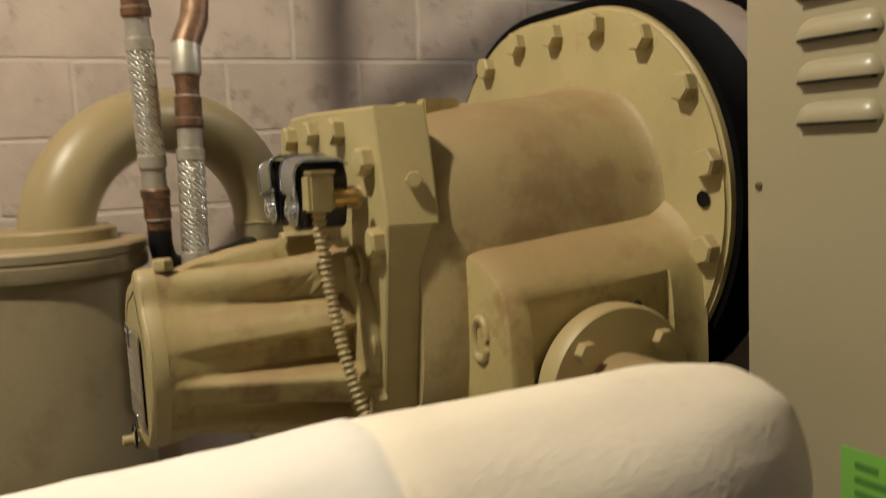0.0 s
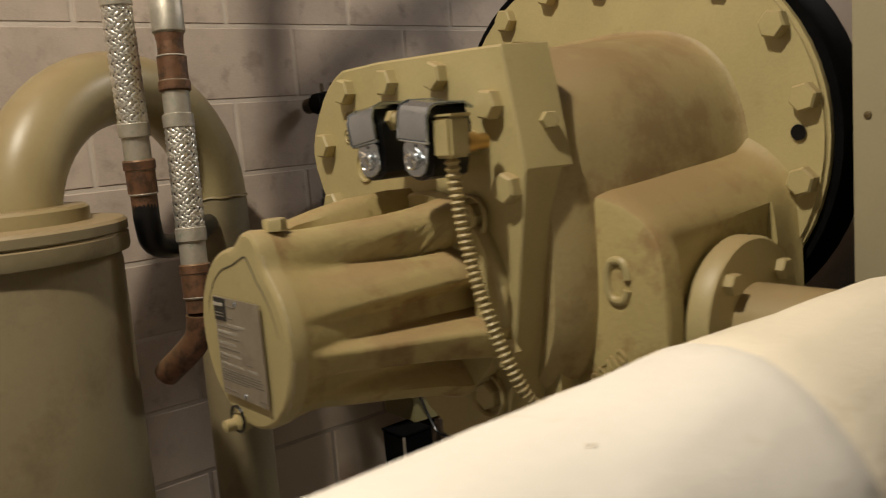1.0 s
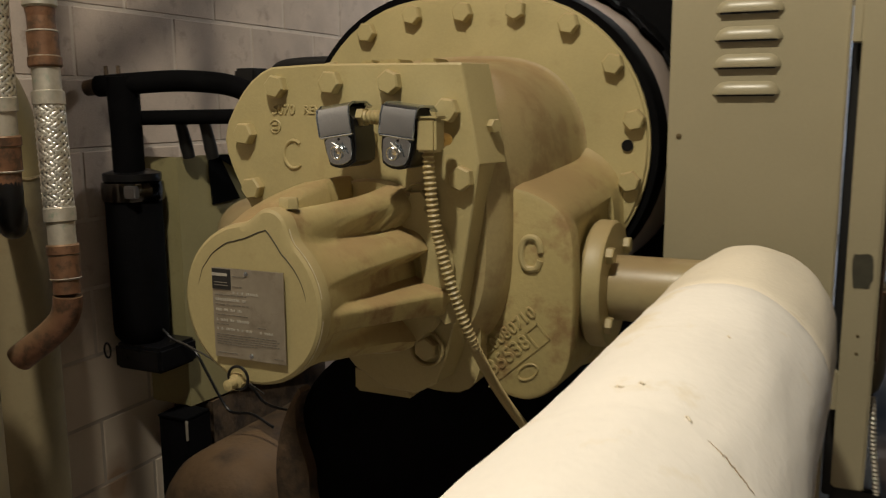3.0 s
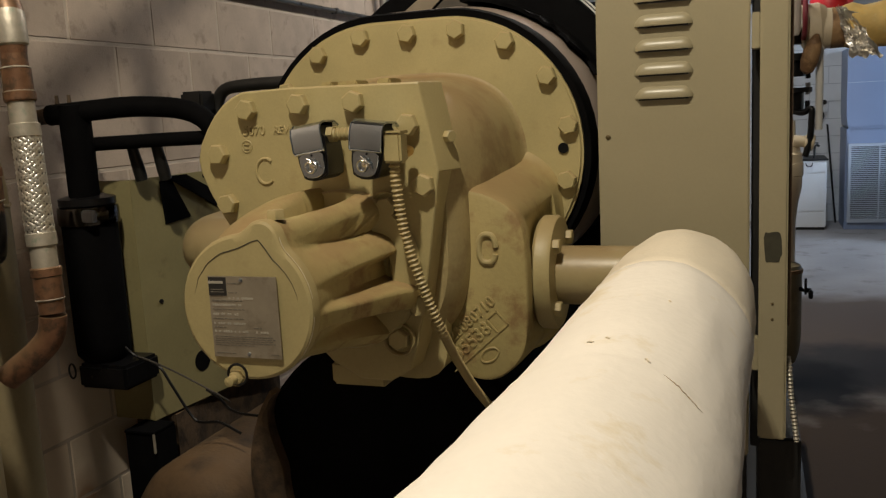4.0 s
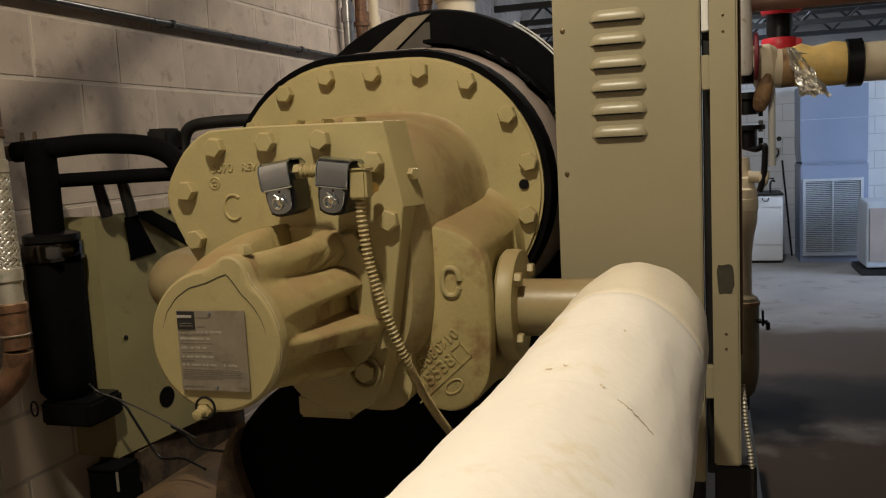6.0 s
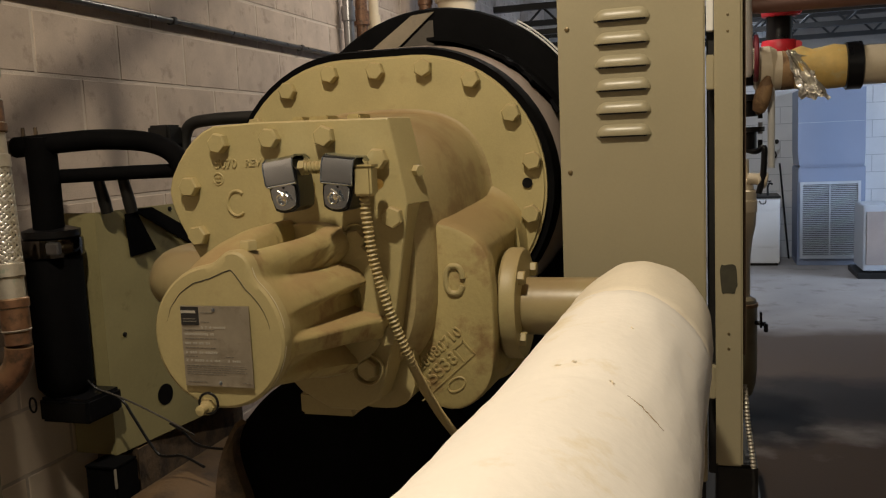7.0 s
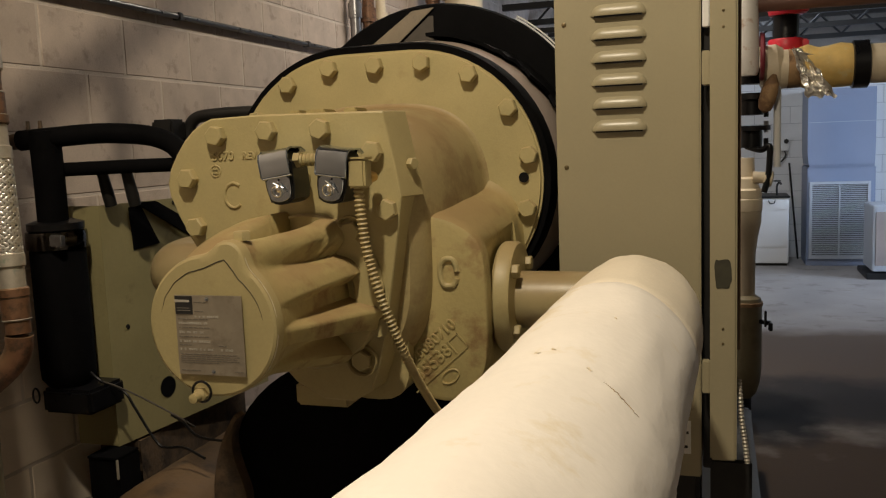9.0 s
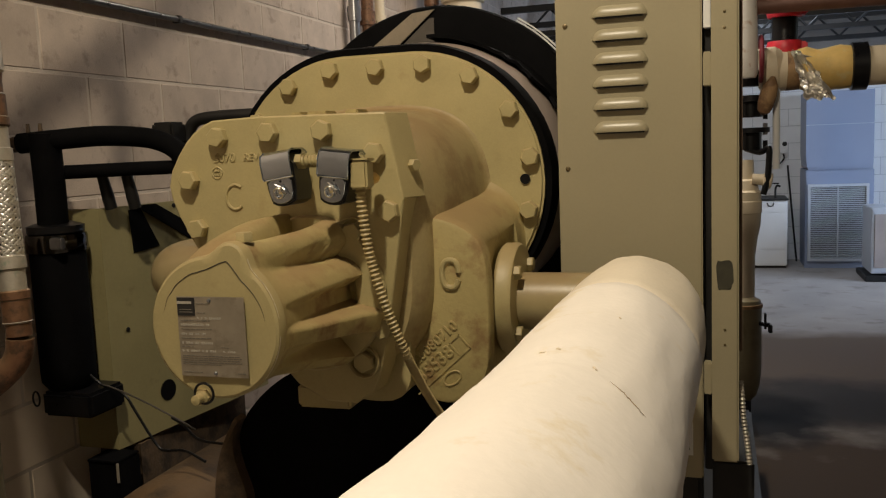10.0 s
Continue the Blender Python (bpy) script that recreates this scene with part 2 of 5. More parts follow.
def lathe(profile, c, axis="z", n=40, hollow=False):
    """Turns (radius, place along the axis) pairs round an axis through c."""
    rings = []
    for r, h in profile:
        ring = []
        for k in range(n):
            a = 2 * math.pi * k / n
            u, v = max(r, 1e-4) * math.cos(a), max(r, 1e-4) * math.sin(a)
            ring.append({"x": (c[0] + h, c[1] + u, c[2] + v), "y": (c[0] + u, c[1] + h, c[2] + v), "z": (c[0] + u, c[1] + v, c[2] + h)}[axis])
        rings.append(ring)
    return loft(rings + rings[:1], cap=False) if hollow else loft(rings)


def prism(outline, y0, y1, bevel=0.0, seg=3):
    """An (x, z) outline drawn out from y0 to y1, its front and back rims rounded."""
    bm = loft([[(x, y0, z) for x, z in outline], [(x, y1, z) for x, z in outline]])
    if bevel:
        rims = [e for e in bm.edges if abs(e.verts[0].co.y - e.verts[1].co.y) < 1e-6]
        bmesh.ops.bevel(bm, geom=rims, offset=bevel, segments=seg, affect="EDGES", clamp_overlap=True)
    return bm


def spline(pts, steps=8):
    """A smooth line through points."""
    p = [Vector(q) for q in pts]
    p = [2 * p[0] - p[1]] + p + [2 * p[-1] - p[-2]]
    out = []
    for a, b, c, d in zip(p, p[1:], p[2:], p[3:]):
        for k in range(steps):
            t = k / steps
            out.append(0.5 * (2 * b + (c - a) * t + (2 * a - 5 * b + 4 * c - d) * t * t + (3 * b - a - 3 * c + d) * t**3))
    return out + [p[-2]]


def even(pts, step):
    """The same line in steps of one length."""
    out, left = [pts[0]], step
    for a, b in zip(pts, pts[1:]):
        run = (b - a).length
        while run >= left:
            a = a + (b - a) * (left / run)
            out.append(a)
            run, left = (b - a).length, step
        left -= run
    return out


def arc(c, u, v, r, a0, a1, k=14):
    """Points on an arc about c, in the plane of u and v, from a0 to a1 degrees."""
    return [Vector(c) + r * (math.cos(a) * Vector(u) + math.sin(a) * Vector(v)) for a in (radians(a0 + (a1 - a0) * i / k) for i in range(k + 1))]


def smooth_round(pts, times=2):
    """Rounds the corners of a closed outline."""
    for _ in range(times):
        pts = [q for a, b in zip(pts, pts[1:] + pts[:1]) for q in ((0.75 * a[0] + 0.25 * b[0], 0.75 * a[1] + 0.25 * b[1]), (0.25 * a[0] + 0.75 * b[0], 0.25 * a[1] + 0.75 * b[1]))]
    return pts


def join(*bms):
    out = bmesh.new()
    for bm in bms:
        me = bpy.data.meshes.new("joined")
        bm.to_mesh(me)
        bm.free()
        out.from_mesh(me)
        bpy.data.meshes.remove(me)
    return out


ROOTS = {}


def thing(name, base, label, category, group="", kind=""):
    ob = new(name)
    ob.empty_display_size = 0.05
    ob.location = (base[0], base[1], base[2] + BASE)
    ROOTS[name if ob.name == name else ob.name] = Vector(base)
    return tagged(ob, label, category, group, kind)


def origin_of(ob):
    while ob.parent:
        ob = ob.parent
    return ROOTS[ob.name]


def mesh_of(bm, material, angle=35):
    me = bpy.data.meshes.new("mesh")
    limit = math.cos(radians(angle))
    for f in bm.faces:
        f.smooth = True
    for e in bm.edges:
        e.smooth = not (len(e.link_faces) == 2 and e.link_faces[0].normal.dot(e.link_faces[1].normal) < limit)
    bm.normal_update()
    for e in bm.edges:
        e.smooth = not (len(e.link_faces) == 2 and e.link_faces[0].normal.dot(e.link_faces[1].normal) < limit)
    bm.to_mesh(me)
    bm.free()
    me.materials.append(material)
    return me


def part(name, bm, material, parent, label="", angle=35):
    bm.transform(Matrix.Translation(-origin_of(parent)))
    ob = new(name, mesh_of(bm, material, angle))
    ob.parent = parent
    return tagged(ob, label)


def piece(name, me, parent, m, label=""):
    """A part on a shared mesh, at the pose m of the plan."""
    ob = new(name, me)
    ob.parent = parent
    ob.matrix_basis = Matrix.Translation(-origin_of(parent)) @ m
    return tagged(ob, label)


def solid(name, bm, material, label, category, group="", kind="", base=(0, 0, 0)):
    """A thing that is one mesh."""
    bm.transform(Matrix.Translation(-Vector(base)))
    ob = new(name, mesh_of(bm, material))
    ob.location = (base[0], base[1], base[2] + BASE)
    ROOTS[ob.name] = Vector(base)
    return tagged(ob, label, category, group, kind)


def hex_bolt(r, h, washer=0.0):
    """A hexagon head that stands out along -y from the origin, its crown chamfered."""
    ring = lambda q, y: [(q * math.cos(radians(60 * k)), y, q * math.sin(radians(60 * k))) for k in range(6)]
    bm = loft([ring(r, 0), ring(r, -h * 0.82), ring(r * 0.86, -h)])
    if washer:
        bm = join(bm, lathe([(washer, 0.0), (washer, -0.003)], (0, 0, 0), "y", 20))
    return bm


def text_part(name, body, size, depth, material, parent, m, label=""):
    cu = bpy.data.curves.new("lettering", "FONT")
    cu.body, cu.size, cu.extrude, cu.bevel_depth, cu.bevel_resolution, cu.resolution_u = body, size, depth, 0.0006, 1, 3
    cu.align_x, cu.align_y = "CENTER", "CENTER"
    cu.materials.append(material)
    ob = new(name, cu)
    ob.parent = parent
    ob.matrix_basis = Matrix.Translation(-origin_of(parent)) @ m
    return tagged(ob, label)


# ---- setting ----
FLOOR = -BASE
XW, YB, XE, YN = -1.26, 9.4, 5.2, -4.2
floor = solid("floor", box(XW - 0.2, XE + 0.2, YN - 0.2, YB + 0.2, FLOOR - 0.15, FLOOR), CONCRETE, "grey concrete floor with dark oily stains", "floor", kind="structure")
solid("ceiling", box(XW - 0.2, XE + 0.2, YN - 0.2, YB + 0.2, 4.0, 4.15), CEILING, "ceiling deck coloured dark to cut bounced light", "ceiling", kind="structure")
wall_west = solid("wall_west", box(XW - 0.2, XW - 0.0025, YN - 0.2, YB + 0.2, FLOOR, 4.0), MORTAR, "grey concrete block wall with pale mortar joints", "wall", kind="structure")
wall_back = solid("wall_back", box(XW, XE, YB, YB + 0.2, FLOOR, 4.0), WHITE_JOINT, "white-painted concrete block wall", "wall", kind="structure")
solid("wall_near", box(XW, XE, YN - 0.2, YN, FLOOR, 4.0), PLASTER, "plain grey wall", "wall", kind="structure")
east = [box(XE, XE + 0.2, YN - 0.2, 4.8, FLOOR, 4.0), box(XE, XE + 0.2, 7.2, YB + 0.2, FLOOR, 4.0), box(XE, XE + 0.2, 4.8, 7.2, 2.5, 4.0)]
solid("wall_east", join(*east), PLASTER, "plain grey wall with a wide doorway", "wall", kind="structure")


solid("wall_upper", box(1.60, XE, YB - 0.05, YB - 0.008, 2.2, 3.99), UPPER, "grey unpainted upper wall band", "wall", kind="structure")


# ---- compressor ----
comp = thing("compressor", (0.0, -0.2, 0.80), "beige-painted cast iron screw compressor with dusty top", "compressor")


def stadium(r, cx=0.085, cz=1.27, n=28):
    return [(cx + r * math.cos(a), cz + r * math.sin(a)) for a in (radians(-90 + 180 * k / n) for k in range(n + 1))] + [(-cx + r * math.cos(a), cz + r * math.sin(a)) for a in (radians(90 + 180 * k / n) for k in range(n + 1))]


part("motor_flange", prism(stadium(0.303), 0.018, 0.062, 0.006), BEIGE, comp)

# housing between the discharge plate and the flange: a rounded barrel that flares out into the flange
def barrel_ring(y, hw, top, low, corner=3.2, n=56):
    cz, hz = (top + low) / 2, (top - low) / 2
    ring = []
    for k in range(n):
        a = 2 * math.pi * k / n
        c, s = math.cos(a), math.sin(a)
        ring.append((hw * math.copysign(abs(c) ** (2 / corner), c), y, cz + hz * math.copysign(abs(s) ** (2 / corner), s)))
    return ring


part("rotor_housing", loft([barrel_ring(y, w, t, l) for y, w, t, l in ((-0.35, 0.20, 1.39, 0.93), (-0.325, 0.219, 1.404, 0.92), (-0.295, 0.226, 1.410, 0.91), (-0.25, 0.236, 1.418, 0.90), (-0.20, 0.243, 1.426, 0.90), (-0.10, 0.252, 1.436, 0.90), (-0.01, 0.258, 1.442, 0.89), (0.012, 0.262, 1.446, 0.88), (0.017, 0.267, 1.451, 0.87), (0.021, 0.276, 1.460, 0.86))]), HOUSING, comp, "dusty brown rounded housing", 50)

# discharge plate and the casing below it
plate = smooth_round([(-0.292, 1.31), (-0.255, 1.372), (-0.217, 1.408), (-0.172, 1.426), (0.172, 1.421), (0.178, 1.419), (0.206, 1.268), (0.2065, 1.262), (0.205, 1.256), (0.2, 1.22), (0.18, 1.10), (0.155, 0.96), (0.12, 0.87), (0.0, 0.872), (-0.12, 1.0), (-0.235, 1.165), (-0.285, 1.26)], 1)
def plate_ring(y, k, grow):
    return [(x * k + (grow if x > 0.1 and z > 1.262 else 0.15 * grow if x > 0.1 else 0.0), y, (z - 1.15) * k + 1.15) for x, z in plate]
part("discharge_plate", loft([plate_ring(-0.398, 0.988, 0.0), plate_ring(-0.3955, 1.0, 0.0), plate_ring(-0.372, 1.0, 0.009), plate_ring(-0.333, 1.0, 0.020), plate_ring(-0.328, 0.985, 0.018)]), BEIGE, comp, "", 25)
part("discharge_casing", loft([[(x * k + dx, y, z) for x, z in smooth_round([(0.195, 1.26), (0.185, 1.16), (0.185, 0.97), (0.18, 0.862), (0.08, 0.852), (-0.03, 0.89), (-0.15, 1.02), (-0.21, 1.26)], 2)] for y, k, dx in ((-0.33, 0.985, 0.0), (-0.27, 0.97, 0.0), (-0.1, 1.0, 0.0), (-0.02, 1.1, 0.01), (0.02, 1.2, 0.015))]), BEIGE, comp, "", 50)
part("foot_lug", box(-0.055, 0.062, -0.36, -0.22, 0.843, 0.89, 0.006), BEIGE, comp)

# nozzle housing at the side, with rounded rim and sloping top
face = smooth_round([(0.172, 1.218), (0.24, 1.222), (0.318, 1.182), (0.334, 1.12), (0.334, 0.96), (0.322, 0.895), (0.278, 0.852), (0.235, 0.842), (0.178, 0.862), (0.160, 0.92), (0.165, 1.0)], 2)
def grown(k, dz, y, inset=None):
    ring = [((x - 0.25) * k + 0.25, y, (z - 1.03) * k + 1.03 + max(0.0, z - 1.06) * dz) for x, z in face]
    return [(min(x, inset) if inset and z < 1.172 else x, y, z) for x, y, z in ring]
part("nozzle_housing", loft([grown(0.94, 0.0, -0.294), grown(0.978, 0.0, -0.2915), grown(1.0, 0.0, -0.283), grown(1.01, 0.02, -0.262), grown(1.01, 0.02, -0.260, 0.322), grown(1.03, 0.10, -0.14, 0.322), grown(1.045, 0.16, -0.035, 0.322), grown(1.047, 0.165, -0.032), grown(1.06, 0.18, -0.005), grown(1.09, 0.22, 0.012), grown(1.14, 0.28, 0.021)]), BEIGE_DUSTY, comp, "", 40)
for x0, x1 in ((-0.080, -0.055), (-0.042, 0.0), (0.042, 0.070)):
    part("casting_pad", box(x0, x1, -0.27, -0.21, 1.40, 1.4355, 0.003), BEIGE_DUSTY, comp)
part("bolt_hole", lathe([(0.008, 0.3215), (0.008, 0.3235), (0, 0.3235)], (0, -0.085, 1.135), "x", 16), BLACK, comp, "dark open bolt hole")
nozzle = part("nozzle_flange", lathe([(0.06, -0.02), (0.11, -0.018), (0.115, -0.012), (0.115, 0.012), (0.111, 0.018), (0.055, 0.02)], (0.348, -0.145, 1.035), "x", 48), BEIGE, comp)
part("nozzle_pipe", tube([(0.35, -0.15, 1.03), (0.53, -0.15, 1.03)], 0.059, 36), BEIGE_PIPE, comp)

# bolts
small_bolt = mesh_of(hex_bolt(0.0205, 0.018), BEIGE)
large_bolt = mesh_of(hex_bolt(0.0215, 0.019), BEIGE)
tiny_bolt = mesh_of(hex_bolt(0.012, 0.012), BEIGE)
rnd = random.Random(4)
for x, z in ((-0.169, 1.388), (-0.059, 1.393), (0.053, 1.392), (0.155, 1.347), (-0.239, 1.307), (0.179, 1.240), (-0.227, 1.211), (0.158, 1.02), (-0.19, 1.0)):
    piece("bolt", small_bolt, comp, Matrix.Translation((x, -0.398, z)) @ Matrix.Rotation(rnd.uniform(0, 1), 4, "Y"))
for x, z in ((0, 1.541), (0.115, 1.541), (0.225, 1.509), (0.314, 1.430), (0.358, 1.324), (0.352, 1.206), (0.318, 1.108), (0.225, 1.03)):
    for sx in (1, -1) if x else (1,):
        piece("bolt", large_bolt, comp, Matrix.Translation((sx * x, 0.018, z)) @ Matrix.Rotation(rnd.uniform(0, 1), 4, "Y"))
part("tapped_hole", lathe([(0.0115, 0.014), (0.0115, 0.0155), (0.0, 0.0155)], (0.345, 0, 1.275), "y", 20), BLACK, comp, "dark open bolt hole")
for dy, dz in ((-0.062, 0.062), (0.062, 0.062), (-0.062, -0.062), (0.062, -0.062)):
    piece("bolt", large_bolt, nozzle, Matrix.Translation((0.366, -0.145 + dy * 1.0, 1.035 + dz)) @ Matrix.Rotation(radians(90), 4, "Z") @ Matrix.Scale(0.72, 4))
piece("bolt", tiny_bolt, comp, Matrix.Translation((0.212, -0.358, 1.322)) @ Matrix.Rotation(radians(62), 4, "Z"), "small hexagon plug in the shoulder")

# cast marks
ringC = [(0.258 + 0.017 * math.copysign(abs(math.cos(a)) ** 0.7, math.cos(a)), -0.2935, 1.107 + 0.027 * math.sin(a)) for a in (radians(6 + 330 * k / 26) for k in range(27))]
part("cast_ring", tube(ringC, 0.0062, 10), BEIGE, comp)
part("cast_letter", tube([(-0.142 + 0.020 * math.cos(a), -0.398, 1.272 + 0.024 * math.sin(a)) for a in (radians(50 + 262 * k / 20) for k in range(21))], 0.0032, 8), BEIGE, comp, "raised letter C")
def on_face(x, y, z, tilt):
    return Matrix.Translation((x, y, z)) @ Matrix.Rotation(radians(-tilt), 4, "Y") @ Matrix.Rotation(radians(90), 4, "X")
text_part("cast_date", "20080710", 0.030, 0.0018, BEIGE_DUSTY, comp, on_face(0.220, -0.294, 0.969, 42), "raised cast date figures")
text_part("cast_number", "35538", 0.038, 0.0018, BEIGE_DUSTY, comp, on_face(0.219, -0.294, 0.9255, 42), "raised cast part number")
slab = join(box(-0.075, 0.075, -0.0025, 0.003, -0.0015, 0.0015), box(0.072, 0.075, -0.0025, 0.003, 0.0, 0.034), box(0.046, 0.075, -0.0025, 0.003, 0.032, 0.035), box(0.045, 0.048, -0.0025, 0.003, 0.0, 0.034))
slab.transform(Matrix.Translation((0.238, -0.2935, 0.913)) @ Matrix.Rotation(radians(-42), 4, "Y"))
part("cast_frame", slab, BEIGE_DUSTY, comp)
part("cast_badge", tube([(0.254 + 0.020 * math.cos(a) * math.cos(0.6) - 0.012 * math.sin(a) * math.sin(0.6), -0.2945, 0.899 + 0.020 * math.cos(a) * math.sin(0.6) + 0.012 * math.sin(a) * math.cos(0.6)) for a in (2 * math.pi * k / 24 for k in range(25))], 0.0022, 6), BEIGE_DUSTY, comp)
text_part("cast_number", "5070", 0.024, 0.0014, BEIGE, comp, on_face(-0.160, -0.398, 1.348, 0), "raised cast figures")
text_part("cast_marking", "REV", 0.020, 0.0012, BEIGE, comp, on_face(-0.102, -0.398, 1.348, 0), "raised cast letters")
part("cast_badge", tube([(-0.179 + 0.011 * math.cos(a), -0.398, 1.320 + 0.011 * math.sin(a)) for a in (2 * math.pi * k / 20 for k in range(21))], 0.0018, 6), BEIGE, comp)
for z in (1.316, 1.324):
    part("cast_bar", box(-0.185, -0.173, -0.400, -0.397, z - 0.0015, z + 0.0015), BEIGE, comp)

# unloader cylinder, its cover and ribs
CX, CZ = -0.02, 1.078
def lobed(a, r, ang, dist, q, k=0.02):
    """Outline radius at angle a of a round body of radius r with a rounded lobe blended on."""
    lx, lz = dist * math.cos(radians(ang)), dist * math.sin(radians(ang))
    lo, hi = 0.05, 0.30
    for _ in range(18):
        m = (lo + hi) / 2
        x, z = m * math.cos(a), m * math.sin(a)
        d1, d2 = m - r, math.hypot(x - lx, z - lz) - q
        h = max(k - abs(d1 - d2), 0.0) / k
        if min(d1, d2) - h * h * k / 4 > 0:
            hi = m
        else:
            lo = m
    return (lo + hi) / 2
def cap_ring(r, y, ang=72.0, dist=0.114, q=0.0315, n=128):
    ring = []
    for k in range(n):
        a = 2 * math.pi * k / n
        g = lobed(a, r, ang, dist, q + min(0.0, r - 0.118))
        ring.append((CX + g * math.cos(a), y, CZ + g * math.sin(a)))
    return ring
def sstep(x, a, b):
    t = min(1.0, max(0.0, (x - a) / (b - a)))
    return t * t * (3 - 2 * t)
def ribbed(a):
    """How far the cylinder's ribs stand out at an angle in degrees, at the plate."""
    a = (a + 180) % 360 - 180
    out = 0.043 * sstep(a, 12, 18) * (1 - sstep(a, 24, 58))
    for mid, half, h in ((-13, 7, 0.072), (-47, 6, 0.052), (-165, 7, 0.07), (150, 9, 0.045)):
        d = abs((a - mid + 180) % 360 - 180)
        out = max(out, h * (1 - sstep(d, half - 1, half + 4)))
    return out
def body_ring(y, r, ang, dist, q, grow, n=240):
    ring = []
    for k, (x, _, z) in enumerate(cap_ring(r, y, ang, dist, q, n)):
        a = 360 * k / n
        g = grow * ribbed(a) * (1 + 0.02 * noise.noise(Vector((a * 0.1, y * 9, 3)))) * (1 - 0.9 * math.exp(-(((a - ang) / 18) ** 2)))
        g += 0.0008 * noise.noise(Vector((x * 30, y * 30, z * 30)))
        ring.append((x + g * math.cos(radians(a)), y, z + g * math.sin(radians(a))))
    return ring
part("cylinder_body", loft([body_ring(*w) for w in ((-0.672, 0.117, 72, 0.114, 0.0315, 0.0), (-0.655, 0.114, 70.5, 0.1135, 0.0325, 0.03), (-0.63, 0.1095, 68.5, 0.115, 0.034, 0.14), (-0.60, 0.107, 66.5, 0.118, 0.036, 0.30), (-0.55, 0.106, 63.5, 0.123, 0.037, 0.50), (-0.50, 0.105, 60.5, 0.129, 0.038, 0.70), (-0.46, 0.1065, 58, 0.134, 0.039, 0.86), (-0.435, 0.109, 56.5, 0.136, 0.041, 0.96), (-0.425, 0.110, 56, 0.137, 0.042, 1.0), (-0.412, 0.111, 56, 0.137, 0.042, 1.0), (-0.395, 0.112, 56, 0.137, 0.042, 1.0))]), BEIGE_DUSTY, comp, "dusty cylinder casting with ribs and an oil ridge", 60)
cover = part("cylinder_cover", loft([cap_ring(0.104, -0.6935), cap_ring(0.112, -0.6932), cap_ring(0.1162, -0.6905), cap_ring(0.118, -0.684), cap_ring(0.117, -0.668)]), BEIGE, comp, "", 30)
chip_rim = cap_ring(0.1178, -0.6885)
for k0, k1 in ((112, 127), (3, 22), (70, 84)):
    pts = chip_rim[k0:k1]
    part("chipped_edge", tube(pts, [0.0003 + 0.0011 * abs(noise.noise(Vector((k * 0.6, k0, 1)))) for k in range(len(pts))], 6), CHIPPED, cover, "pale chipped paint along the rim")
joint = []
for a in range(8, 168, 2):
    d = a - 74
    g = 0.0945 + 0.019 * max(0.0, 1 - abs(d) / 22) ** 1.3 + 0.0012 * noise.noise(Vector((a * 0.11, 1, 5)))
    joint.append((CX + g * math.cos(radians(a)), -0.6936, CZ + g * math.sin(radians(a))))
part("joint_line", tube(joint, [0.0009 * math.sin(math.pi * (k + 0.5) / len(joint)) ** 0.5 for k in range(len(joint))], 6), GLUE, cover, "thin dark joint line")
piece("bolt", tiny_bolt, comp, Matrix.Translation((0.024, -0.655, 1.214)) @ Matrix.Rotation(radians(-90), 4, "X") @ Matrix.Scale(1.25, 4))
shelf = []
for y, r0, lift in ((-0.676, 0.1165, 0.0), (-0.655, 0.122, 0.1), (-0.60, 0.141, 0.5), (-0.55, 0.152, 0.85), (-0.50, 0.159, 1.0), (-0.45, 0.161, 1.0), (-0.40, 0.161, 1.0)):
    ring = [(CX + (r0 - 0.05) * math.cos(radians(a)), y, CZ + (r0 - 0.05) * math.sin(radians(a))) for a in (142, 86)]
    for a in (88, 93, 98, 104, 110, 116, 122, 128, 133, 137):
        g = r0 + 0.0016 * noise.noise(Vector((a * 0.2, y * 40, 2))) - (0.014 * lift if a in (88, 137) else 0.0)
        ring.append((CX + g * math.cos(radians(a)), y, CZ + g * math.sin(radians(a))))
    shelf.append(ring)
part("casting_shelf", loft(shelf), BEIGE_DUSTY, comp, "dusty rough shelf along the cylinder", 50)
part("casting_lug", lathe([(0.034, -0.06), (0.030, -0.01), (0.024, 0.002), (0.016, 0.008), (0.009, 0.006), (0.0, 0.010)], (-0.042, -0.49, 1.226), "z", 11), BEIGE_DUSTY, comp, "rough dusty casting lug")
for x, z in ((0.105, 1.20), (0.135, 1.095), (0.115, 0.955)):
    part("spot_face", lathe([(0.026, -0.400), (0.031, -0.402), (0.032, -0.408), (0.030, -0.411), (0.027, -0.408)], (x, 0, z), "y", 24, True), BEIGE, comp)
    piece("bolt", small_bolt, comp, Matrix.Translation((x, -0.398, z)) @ Matrix.Rotation(rnd.uniform(0, 1), 4, "Y"))
part("base_ring", lathe([(0.10, -0.418), (0.146, -0.416), (0.150, -0.41), (0.150, -0.398), (0.10, -0.398)], (0.014, 0, 1.085), "y", 48, True), BEIGE, comp)
plate_tag = part("nameplate", box(-0.082, 0.041, -0.6985, -0.6968, 0.999, 1.130), PLATE, comp, "worn metal nameplate with printed lines")
part("print_block", box(-0.081, -0.049, -0.6995, -0.6983, 1.099, 1.1285), INK, plate_tag, "black printed square")
part("print_bar", box(-0.077, -0.054, -0.7002, -0.6993, 1.1185, 1.1225), PALE_INK, plate_tag)
part("print_disc", lathe([(0.0026, -0.7002), (0.0026, -0.6993), (0.0, -0.6993)], (-0.0785, 0, 1.1205), "y", 10), PALE_INK, plate_tag)
